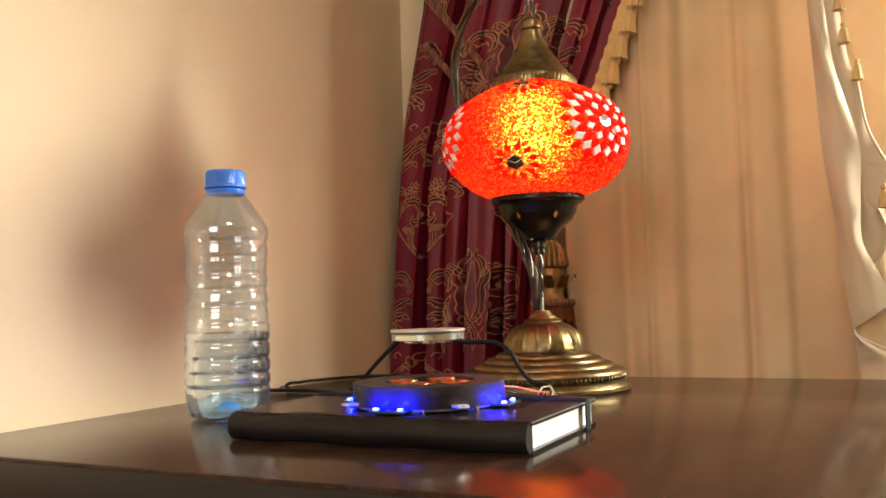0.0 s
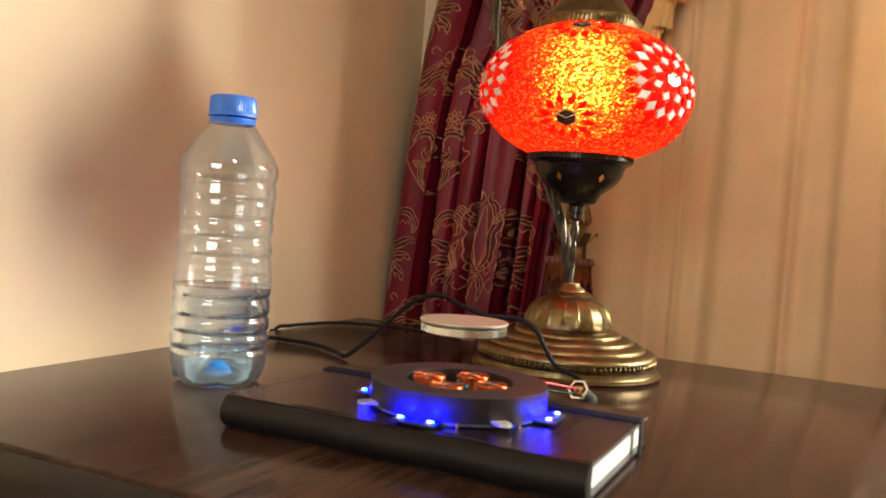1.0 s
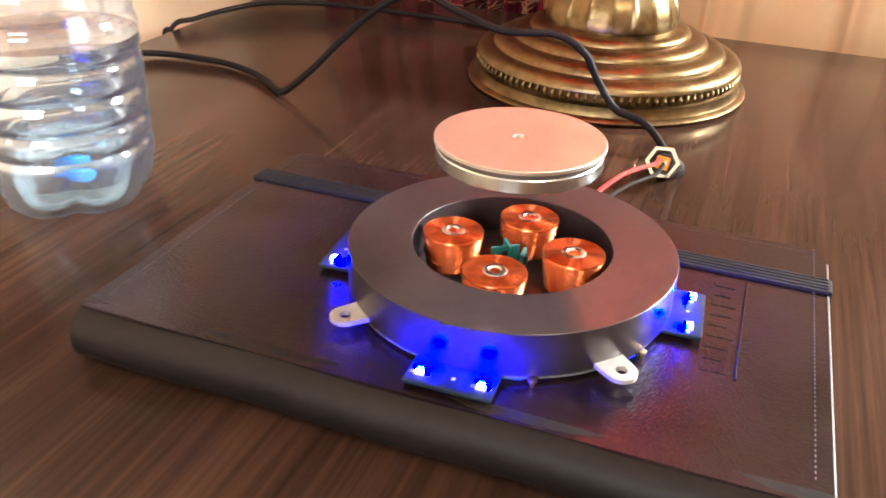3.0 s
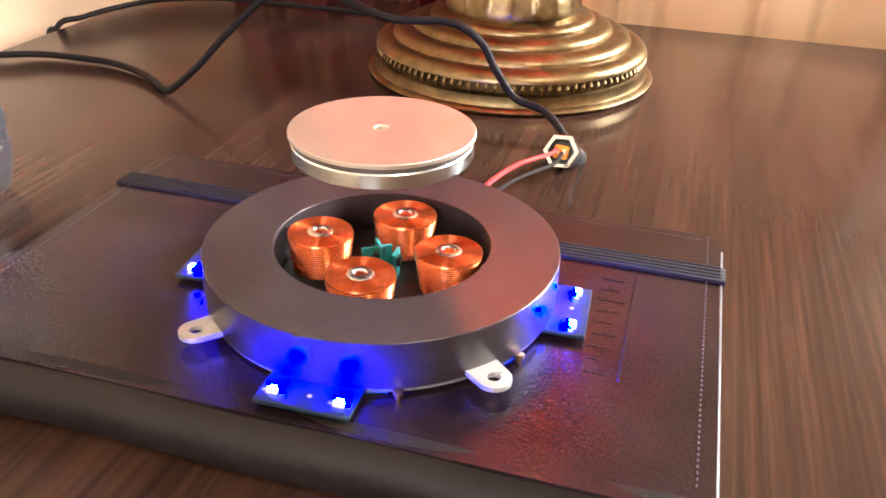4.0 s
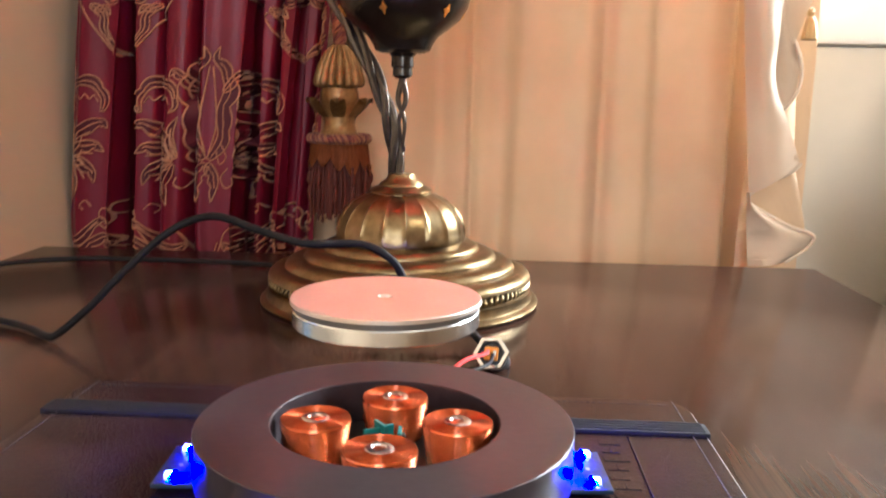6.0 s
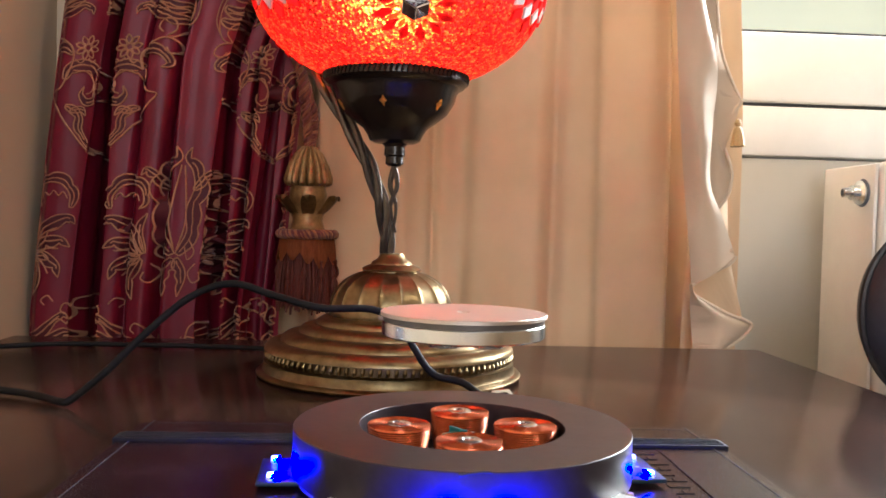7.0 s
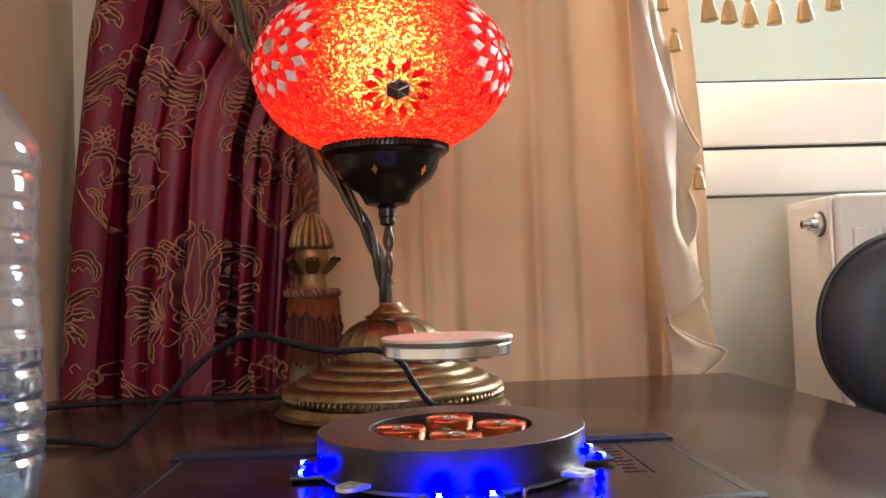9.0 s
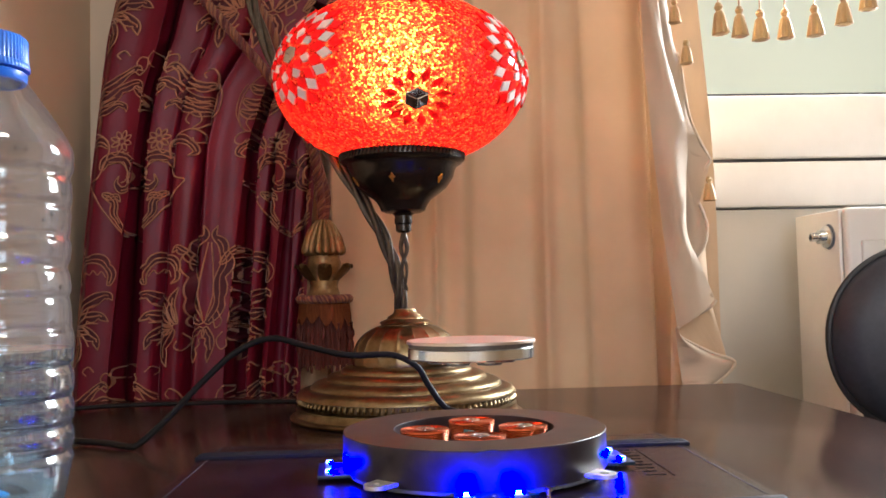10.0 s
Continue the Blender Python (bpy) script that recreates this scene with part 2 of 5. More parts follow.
M_PCB = surface("blue_circuit_board", [(0.005, 0.016, 0.030), (0.009, 0.026, 0.046)], (0.25, 0.4), scale=120)
M_TEAL = surface("teal_circuit_board", [(0.012, 0.14, 0.14), (0.02, 0.20, 0.19)], (0.3, 0.45), scale=160)
M_BLACKPLASTIC = surface("black_plastic", [(0.012, 0.012, 0.013), (0.028, 0.027, 0.028)], (0.35, 0.5), scale=80)
M_TRIM = surface("blue_trimmer_plastic", [(0.02, 0.10, 0.42), (0.03, 0.14, 0.55)], (0.35, 0.45), scale=80)
M_BRASSPIN = surface("brass_pin", [(0.55, 0.38, 0.14), (0.7, 0.5, 0.22)], (0.25, 0.4), metal=1.0)
M_LED = glow("blue_led_die", (0.0, 0.0, 1.0), 9000.0)
M_LEDGLARE = glow("pale_led_glare", (0.16, 0.20, 1.0), 16.0)
M_LEDCASE = surface("white_led_case", [(0.6, 0.6, 0.62), (0.7, 0.7, 0.72)])
M_RED = surface("red_wire_insulation", [(0.55, 0.015, 0.015), (0.70, 0.03, 0.03)], (0.35, 0.5))
M_CABLE = surface("black_cable_rubber", [(0.006, 0.005, 0.005), (0.012, 0.010, 0.010)], (0.5, 0.65), scale=90, spec=0.14)
M_ORANGE = surface("orange_plastic", [(0.75, 0.26, 0.02), (0.85, 0.34, 0.04)], (0.35, 0.5))
M_CAP = surface("blue_cap_plastic", [(0.02, 0.12, 0.55), (0.03, 0.17, 0.66)], (0.28, 0.4), scale=60, relief=0.03)
M_PET = thin_clear("clear_bottle_plastic")
M_BASELIGHT = clear("pale_base_light", (0.86, 0.96, 1.0), 1.22, 0.08)
M_BASELIGHT.node_tree.nodes["Principled BSDF"].inputs["Transmission Weight"].default_value = 0.93
M_WATER = clear("water", (0.88, 0.97, 1.0), 1.27)
M_TINT = surface("blue_tinted_plastic", [(0.02, 0.22, 0.80), (0.10, 0.55, 0.95)], (0.12, 0.25), scale=130)
M_TINT.node_tree.nodes["Principled BSDF"].inputs["Transmission Weight"].default_value = 0.6
M_TINT.node_tree.nodes["Principled BSDF"].inputs["IOR"].default_value = 1.15
M_BRASS = surface("antique_brass", [(0.085, 0.060, 0.028), (0.22, 0.155, 0.072), (0.32, 0.232, 0.125)], (0.23, 0.42), metal=1.0, scale=26, relief=0.1, depth=0.0003)
M_BRONZE = surface("dark_bronze", [(0.016, 0.012, 0.009), (0.040, 0.030, 0.020)], (0.16, 0.32), metal=0.6, scale=40, relief=0.1)
M_ARM = surface("blackened_bronze_wire", [(0.06, 0.05, 0.04), (0.13, 0.11, 0.085)], (0.3, 0.45), metal=0.9, scale=50)
M_BEADS = bead_glass()
M_TILE_RED = tile_glass("red_mosaic_glass", (0.85, 0.015, 0.012), 0.62)
M_TILE_MIRROR = surface("mirror_mosaic_glass", [(0.62, 0.60, 0.58), (0.80, 0.78, 0.76)], (0.05, 0.14), metal=1.0, scale=70, relief=0.0)
M_TILE_AMBER = tile_glass("amber_mosaic_glass", (0.95, 0.50, 0.12), 0.8)
M_BULB = glow("bulb_glow", (1.0, 0.66, 0.26), 92.0)
M_TILE_PEARL = tile_glass("pearl_mosaic_glass", (0.86, 0.84, 0.80), 0.05, 0.05)
M_CURTAIN = cloth("burgundy_satin", [(0.104, 0.0036, 0.0135), (0.166, 0.0062, 0.0215)], 420.0, sheen=0.0, rough=0.38)
M_CURTAIN_DARK = cloth("dark_burgundy_weave", [(0.050, 0.004, 0.009), (0.075, 0.006, 0.012)], 600.0, sheen=0.0, rough=0.6)
M_GOLD = surface("gold_thread", [(0.26, 0.105, 0.046), (0.45, 0.205, 0.096)], (0.45, 0.65), metal=0.1, scale=200, relief=0.3, sheen=0.2)
M_SHEER = cloth("cream_voile", [(0.62, 0.44, 0.265), (0.70, 0.51, 0.32)], 500.0, translucent=0.05, sheen=0.1, rough=0.7, tint=(1.0, 0.82, 0.6))
M_SATIN = cloth("ivory_satin", [(0.55, 0.425, 0.295), (0.63, 0.50, 0.36)], 500.0, sheen=0.05, rough=0.68)
M_CORD = surface("cream_cord", [(0.55, 0.43, 0.30), (0.68, 0.55, 0.40)], (0.6, 0.75), scale=200, relief=0.4)
M_FRINGE = surface("gold_fringe_yarn", [(0.50, 0.30, 0.10), (0.68, 0.46, 0.19)], (0.55, 0.7), scale=60, stretch=(8, 8, 1), relief=0.5, sheen=0.3)
M_TASSELGOLD = surface("gilded_tassel_wood", [(0.12, 0.07, 0.025), (0.34, 0.21, 0.08)], (0.3, 0.48), metal=0.55, scale=50)
M_TASSELRED = surface("rust_tassel_yarn", [(0.15, 0.034, 0.012), (0.36, 0.115, 0.036)], (0.6, 0.75), scale=90, stretch=(6, 6, 0.6), relief=0.5, spec=0.2)
M_TASSELDARK = surface("dark_red_yarn", [(0.050, 0.010, 0.008), (0.115, 0.028, 0.016)], (0.5, 0.7), scale=90, stretch=(6, 6, 0.6), relief=0.4, spec=0.25)
M_ROPE = surface("burgundy_gold_rope", [(0.16, 0.03, 0.02), (0.32, 0.15, 0.06)], (0.5, 0.7), scale=400, relief=0.5, sheen=0.1)
geo_node = M_ROPE.node_tree.nodes.new("ShaderNodeNewGeometry")
M_ROPE.node_tree.links.new(ramp(M_ROPE.node_tree.nodes, M_ROPE.node_tree.links, geo_node.outputs["Random Per Island"], [(0.0, (0.085, 0.012, 0.016)), (0.45, (0.12, 0.022, 0.02)), (0.6, (0.20, 0.075, 0.032)), (1.0, (0.27, 0.12, 0.048))]), M_ROPE.node_tree.nodes["Principled BSDF"].inputs["Base Color"])
M_CHAIR = surface("black_vinyl", [(0.030, 0.034, 0.046), (0.048, 0.053, 0.068)], (0.42, 0.55), scale=200, relief=0.25)
M_PANE = clear("window_glass", (0.93, 0.97, 0.95), 1.05)
M_OUT = glow("overcast_distance", (0.68, 0.61, 0.43), 0.80)

# ---- mesh helpers ----
def mesh_of(name, bm, material, smooth=True):
    me = bpy.data.meshes.new(name)
    bmesh.ops.recalc_face_normals(bm, faces=bm.faces)
    bm.to_mesh(me)
    bm.free()
    for f in me.polygons:
        f.use_smooth = smooth
    if smooth:
        me.set_sharp_from_angle(angle=radians(38))
    if material:
        me.materials.append(material)
    return me


def part(name, bm, material, parent=None, label="", smooth=True):
    ob = new(name, mesh_of(name, bm, material, smooth))
    if parent:
        ob.parent = parent
        ob.matrix_parent_inverse = parent.matrix_basis.inverted()
    if label:
        ob["label"] = label
    return ob


def thing(name, place, label, category, group="", kind=""):
    ob = new(name)
    ob.location = place
    ob.empty_display_size = 0.02
    return tagged(ob, label, category, group, kind)


def box(lo, hi, bevel=0.0, segs=2, bm=None):
    bm = bm or bmesh.new()
    made = bmesh.ops.create_cube(bm, size=1.0)
    size = [b - a for a, b in zip(lo, hi)]
    mid = [(a + b) / 2 for a, b in zip(lo, hi)]
    bmesh.ops.transform(bm, matrix=Matrix.LocRotScale(mid, None, size), verts=made["verts"])
    if bevel:
        edges = list({e for v in made["verts"] for e in v.link_edges})
        bmesh.ops.bevel(bm, geom=edges, offset=bevel, segments=segs, profile=0.5, affect="EDGES")
    return bm


def lathe(profile, centre, segs=64, bend=None, bm=None, closed=False):
    """Turns (radius, z) pairs about the upright axis through centre; bend(angle, radius, z) may shape the radius."""
    bm = bm or bmesh.new()
    rings = []
    for r, z in profile:
        if r < 1e-6:
            rings.append([bm.verts.new((centre[0], centre[1], centre[2] + z))])
            continue
        ring = []
        for i in range(segs):
            a = 2 * math.pi * i / segs
            rr = bend(a, r, z) if bend else r
            ring.append(bm.verts.new((centre[0] + rr * math.cos(a), centre[1] + rr * math.sin(a), centre[2] + z)))
        rings.append(ring)
    pairs = list(zip(rings, rings[1:]))
    if closed:
        pairs.append((rings[-1], rings[0]))
    for a, b in pairs:
        for i in range(segs):
            j = (i + 1) % segs
            if len(a) == 1 and len(b) == 1:
                break
            if len(a) == 1:
                bm.faces.new((a[0], b[i], b[j]))
            elif len(b) == 1:
                bm.faces.new((a[i], b[0], a[j]))
            else:
                bm.faces.new((a[i], b[i], b[j], a[j]))
    return bm


def smooth_line(points, steps=8):
    """A Catmull-Rom line through the points."""
    p = [Vector(q) for q in points]
    p = [2 * p[0] - p[1], *p, 2 * p[-1] - p[-2]]
    out = []
    for a, b, c, d in zip(p, p[1:], p[2:], p[3:]):
        for i in range(steps):
            t = i / steps
            out.append(0.5 * (2 * b + (c - a) * t + (2 * a - 5 * b + 4 * c - d) * t * t + (3 * b - a - 3 * c + d) * t ** 3))
    return out + [p[-2]]


def tube(line, radius, segs=8, bm=None, caps=True):
    """A round tube along a line; radius is a number or a function of 0..1."""
    bm = bm or bmesh.new()
    line = [Vector(q) for q in line]
    side, rings = None, []
    for i, q in enumerate(line):
        d = (line[min(i + 1, len(line) - 1)] - line[max(i - 1, 0)]).normalized()
        if side is None:
            side = d.orthogonal().normalized()
        side = (side - d * side.dot(d)).normalized()
        up = d.cross(side)
        r = radius(i / (len(line) - 1)) if callable(radius) else radius
        rings.append([bm.verts.new(q + r * (math.cos(a) * side + math.sin(a) * up)) for a in [2 * math.pi * k / segs for k in range(segs)]])
    for a, b in zip(rings, rings[1:]):
        for k in range(segs):
            bm.faces.new((a[k], a[(k + 1) % segs], b[(k + 1) % segs], b[k]))
    if caps:
        bm.faces.new(rings[0]), bm.faces.new(rings[-1])
    return bm


def twisted(line, radius, strand, turns, bm=None, strands=3, segs=6):
    """Strands laid round a line like a rope."""
    bm = bm or bmesh.new()
    line = [Vector(q) for q in line]
    fine = smooth_line(line, 4)
    side, offs = None, [[] for _ in range(strands)]
    for i, q in enumerate(fine):
        d = (fine[min(i + 1, len(fine) - 1)] - fine[max(i - 1, 0)]).normalized()
        if side is None:
            side = d.orthogonal().normalized()
        side = (side - d * side.dot(d)).normalized()
        up = d.cross(side)
        for k in range(strands):
            a = 2 * math.pi * (turns * i / len(fine) + k / strands)
            offs[k].append(q + radius * (math.cos(a) * side + math.sin(a) * up))
    for o in offs:
        tube(o, strand, segs, bm)
    return bm


def sheet(grid, bm=None):
    """A surface through a grid of places."""
    bm = bm or bmesh.new()
    rows = [[bm.verts.new(q) for q in row] for row in grid]
    for a, b in zip(rows, rows[1:]):
        for i in range(len(a) - 1):
            bm.faces.new((a[i], a[i + 1], b[i + 1], b[i]))
    return bm


def slab(outline, z0, z1, bevel=0.0, bm=None):
    """An upright prism over an outline of (x, y)."""
    bm = bm or bmesh.new()
    low = [bm.verts.new((x, y, z0)) for x, y in outline]
    top = [bm.verts.new((x, y, z1)) for x, y in outline]
    bm.faces.new(low[::-1]), bm.faces.new(top)
    for i in range(len(outline)):
        j = (i + 1) % len(outline)
        bm.faces.new((low[i], low[j], top[j], top[i]))
    if bevel:
        rim = [e for e in bm.edges if abs(e.verts[0].co.z - e.verts[1].co.z) < 1e-7]
        bmesh.ops.bevel(bm, geom=rim, offset=bevel, segments=2, profile=0.5, affect="EDGES")
    return bm


def wall_piece(name, lo, hi, material, label):
    return tagged(part(name, box(lo, hi), material, smooth=False), label, "wall", kind="structure")


# ---- room ----
WX, NY, EX, SY, CZ = -0.354, 0.64, 3.0, -2.5, 2.6
tagged(part("floor", box((WX - 0.1, SY - 0.1, -0.05), (EX + 0.1, NY + 0.16, 0.0)), M_FLOOR, smooth=False), "brown laminate floor of the room", "floor", kind="structure")
tagged(part("ceiling", box((WX - 0.1, SY - 0.1, CZ), (EX + 0.1, NY + 0.16, CZ + 0.05)), M_CEIL, smooth=False), "plain white painted ceiling", "ceiling", kind="structure")
wall_piece("wall_west", (WX - 0.1, SY - 0.1, 0), (WX, NY + 0.16, CZ), M_WALL, "cream painted wall beside the table")
wall_piece("wall_east", (EX, SY - 0.1, 0), (EX + 0.1, NY + 0.16, CZ), M_WALL, "cream painted far wall of the room")
W0, W1, Z0, Z1 = 0.205, 1.35, 0.975, 2.2
north = [("wall_north_low", (W0, NY, 0), (EX, NY + 0.14, 0.918)), ("wall_north_left", (WX, NY - 0.035, 0), (W0, NY + 0.14, CZ)),
         ("wall_north_right", (W1, NY, 0.918), (EX, NY + 0.14, CZ)), ("wall_north_top", (W0, NY, Z1), (W1, NY + 0.14, CZ))]
for name, lo, hi in north:
    wall_piece(name, lo, hi, M_WALL if "left" in name else M_WALLPLAIN, "off-white painted wall round the window")
S0, S1 = -0.32, 0.68
for name, lo, hi in [("wall_south_low", (WX, SY - 0.1, 0), (EX, SY, 0.95)), ("wall_south_left", (WX, SY - 0.1, 0.95), (S0, SY, 2.1)),
                     ("wall_south_right", (S1, SY - 0.1, 0.95), (EX, SY, 2.1)), ("wall_south_top", (WX, SY - 0.1, 2.1), (EX, SY, CZ))]:
    wall_piece(name, lo, hi, M_WALL, "cream painted wall behind the viewer")

# window beside the curtains: sill board, bottom rail, side rails, glass
win = thing("window_1", (0.6, NY, Z0), "white plastic window with a pale pane above the radiator", "window", kind="structure")
part("window_sill", box((W0, NY - 0.006, 0.920), (W1, NY + 0.138, 0.972), 0.004), M_PVC, win)
# dark strip that draws the shadow in the joint above the sill
part("shadow_joint", box((W0, NY + 0.004, 0.972), (W1, NY + 0.120, 0.9765)), M_SEAL_SHADE, win, "dark strip for the shadow in the joint over the sill board", False)
rail = part("window_frame", box((W0, NY - 0.002, 0.9765), (W1, NY + 0.06, 1.050), 0.005), M_PVC, win)
part("glazing_bead", box((W0, NY + 0.008, 1.050), (W1, NY + 0.055, 1.0535)), M_SEAL_SHADE, rail, "dark glazing seal", False)
for x0, x1 in ((W0, W0 + 0.07), (W1 - 0.07, W1)):
    part("side_rail", box((x0, NY, 1.0535), (x1, NY + 0.06, Z1 - 0.07), 0.005), M_PVC, win)
part("top_rail", box((W0, NY, Z1 - 0.07), (W1, NY + 0.06, Z1), 0.005), M_PVC, win)
pane = part("pane", box((W0 + 0.07, NY + 0.026, 1.0535), (W1 - 0.07, NY + 0.032, Z1 - 0.07)), M_PANE, win, "clear glass pane", False)
pane.visible_shadow = False
# two dark strips stand in for the faint slat lines of a roller shutter
for z in (1.074, 1.118):
    part("shutter_line", box((W0 - 0.1, NY + 0.45, z - 0.0012), (W1 + 0.5, NY + 0.47, z + 0.0012)), M_SEAL_SHADE, win, "thin dark strip for a shutter slat line outside the pane", False)
tagged(part("backdrop", box((-1.5, 2.2, -0.5), (4.5, 2.22, 4.0)), M_OUT, smooth=False), "pale hazy brightness outside the window", "backdrop", kind="structure")

# window behind the viewer
win2 = thing("window_2", (0.18, SY, 0.95), "white framed window in the wall behind", "window", kind="structure")
for lo, hi in [((S0, SY - 0.07, 0.95), (S1, SY - 0.02, 1.0)), ((S0, SY - 0.07, 2.05), (S1, SY - 0.02, 2.1)), ((S0, SY - 0.07, 1.0), (S0 + 0.05, SY - 0.02, 2.05)),
               ((S1 - 0.05, SY - 0.07, 1.0), (S1, SY - 0.02, 2.05)), ((0.16, SY - 0.07, 1.0), (0.20, SY - 0.02, 2.05))]:
    part("window_frame", box(lo, hi, 0.004), M_PVC, win2)

# ---- table ----
T = 0.75
TX0, TX1, TY0, TY1 = -0.303, 0.257, -0.142, 0.404
table = thing("side_table", (0, 0.13, 0), "dark brown wood veneer table with a satin top", "table")
part("tabletop", box((TX0, TY0, T - 0.028), (TX1, TY1, T), 0.0025, 3), M_TABLE, table)
part("edge_band", box((TX0 + 0.0005, TY0 - 0.0012, T - 0.0265), (TX1 - 0.0005, TY0 + 0.0003, T - 0.0022), 0.0004), M_BAND, table, "smooth black edge band")
part("apron", box((TX0 + 0.03, TY0 + 0.035, T - 0.11), (TX1 - 0.03, TY0 + 0.053, T - 0.0285), 0.002), M_TABLE, table)
for x in (TX0 + 0.015, TX1 - 0.033):
    part("side_panel", box((x, TY0 + 0.055, 0.0), (x + 0.018, TY1 - 0.03, T - 0.0285), 0.002), M_TABLE, table)

# ---- notebook ----
BZ = 0.768
BX0, BX1, BY0, BY1 = -0.110, 0.0875, -0.056, 0.070


def rounded(x0, x1, y0, y1, r_back, r_front, n=12):
    pts = []
    for cx, cy, r, a0 in ((x1 - r_back, y1 - r_back, r_back, 0), (x0 + r_back, y1 - r_back, r_back, 90), (x0 + r_front, y0 + r_front, r_front, 180), (x1 - r_front, y0 + r_front, r_front, 270)):
        for i in range(n + 1):
            a = radians(a0 + 90 * i / n)
            pts.append((cx + r * math.cos(a), cy + r * math.sin(a)))
    return pts


book = thing("notebook", (0, 0, T), "closed black leatherette notebook with an elastic strap, lying on the table", "notebook")
part("front_cover", slab(rounded(BX0, BX1, BY0 + 0.004, BY1, 0.009, 0.001), BZ - 0.0024, BZ, 0.0008), M_LEATHER, book)
part("back_cover", slab(rounded(BX0, BX1, BY0 + 0.004, BY1, 0.009, 0.001), T + 0.0002, T + 0.0024, 0.0007), M_LEATHER, book)
part("page_block", slab(rounded(BX0 + 0.003, BX1 - 0.003, BY0 + 0.007, BY1 - 0.003, 0.005, 0.0005), T + 0.0025, BZ - 0.0025), M_PAGES, book, "white page edges")
half = []
for i in range(13):
    a = radians(90 + 180 * i / 12)
    half.append((BY0 + 0.008 + 0.0095 * math.cos(a), (T + BZ) / 2 + 0.00915 * math.sin(a)))
bm = bmesh.new()
rings = [[bm.verts.new((x, y, z + 0.0004 * math.sin(x * 90))) for y, z in half] for x in np.linspace(BX0, BX1, 30)]
for a, b in zip(rings, rings[1:]):
    for i in range(len(half)):
        bm.faces.new((a[i], b[i], b[(i + 1) % len(half)], a[(i + 1) % len(half)]))
bm.faces.new(rings[0]), bm.faces.new(rings[-1])
part("spine", bm, M_SPINE, book, "smooth rounded black spine")
strap = box((BX0 - 0.0012, 0.0405, BZ - 0.0004), (BX1 + 0.0012, 0.0485, BZ + 0.0011), 0.0004)
box((BX0 - 0.0014, 0.0405, T + 0.0004), (BX0 - 0.0002, 0.0485, BZ + 0.0010), 0.0003, bm=strap)
box((BX1 + 0.0002, 0.0405, T + 0.0004), (BX1 + 0.0014, 0.0485, BZ + 0.0010), 0.0003, bm=strap)
part("elastic_strap", strap, M_STRAP, book, "ribbed black elastic strap")
ribs = bmesh.new()
for i in range(4):
    box((BX0, 0.0417 + i * 0.0019, BZ + 0.0010), (BX1, 0.0424 + i * 0.0019, BZ + 0.0014), bm=ribs)
part("strap_rib", ribs, M_STRAP, book)
st = bmesh.new()
for i in range(60):
    y = BY0 + 0.012 + i * 0.0019
    box((BX1 - 0.0040, y, BZ - 0.0001), (BX1 - 0.0036, y + 0.0010, BZ + 0.00015), bm=st)
    box((BX0 + 0.0037, y, BZ - 0.0001), (BX0 + 0.0040, y + 0.0011, BZ + 0.00012), bm=st)
for i in range(98):
    x = BX0 + 0.006 + i * 0.0019
    box((x, BY1 - 0.0040, BZ - 0.0001), (x + 0.0011, BY1 - 0.0037, BZ + 0.00012), bm=st)
# paler tube added along the cover's edge as its daylight highlight
part("cover_edge", tube(smooth_line([(BX1 + 0.0001, BY0 + 0.006, BZ - 0.0009), (BX1 + 0.0001, 0.0, BZ - 0.0009), (BX1 + 0.0001, BY1 - 0.009, BZ - 0.0009)], 6), 0.0007, 10), M_EDGESHINE, book, "grey cover edge that carries the daylight highlight")
tagged(part("edge_stitching", st, M_STITCH, book), kind="stuff")
em = bmesh.new()
tube([(0.0645, -0.014, BZ), (0.0645, 0.038, BZ)], 0.00040, 6, em)
for i in range(9):
    y, long_ = -0.0125 + 0.0056 * i, (0.0068, 0.0050, 0.0058)[i % 3]
    tube([(0.0555, y, BZ), (0.0555 + long_, y, BZ)], 0.00026, 6, em)
    tube([(0.0555 + long_ * 0.5 * (i % 2), y + 0.0006, BZ), (0.0555 + long_ * 0.5 * (i % 2), y + 0.0030, BZ)], 0.00022, 6, em)
part("embossed_mark", em, M_LEATHER, book, "plain strokes pressed into the cover")

# ---- levitation base ----
RC = (-0.0025, 0.007, 0.0)
RT = 0.7832
lev = thing("magnetic_levitator", (RC[0], RC[1], BZ), "dark grey magnetic levitation base with copper coils and blue lights", "gadget")
ring_bm = lathe([(0.0290, 0.7705), (0.0473, 0.7705), (0.0475, 0.7708), (0.0475, RT - 0.0002), (0.0473, RT), (0.0292, RT), (0.0290, RT - 0.0002)], RC, 128, closed=True)
ring = part("magnet_ring", ring_bm, M_RING, lev, "matte dark grey ring")
part("base_plate", lathe([(0.0, 0.7688), (0.0462, 0.7688), (0.0466, 0.7691), (0.0466, 0.7702), (0.0462, 0.7705), (0.0, 0.7705)], RC, 96), M_ACRYL, lev, "thin smoky plate under the ring")
part("circuit_board", lathe([(0.0, 0.77056), (0.0286, 0.77056), (0.0286, 0.7716), (0.0, 0.7716)], RC, 64), M_BLACKPLASTIC, lev)
for a in (45, 135, 225, 315):
    x, y = RC[0] + 0.040 * math.cos(radians(a)), RC[1] + 0.040 * math.sin(radians(a))
    part("foot", lathe([(0, BZ), (0.0028, BZ), (0.0028, 0.7688), (0, 0.7688)], (x, y, 0), 16), M_BLACKPLASTIC, lev)
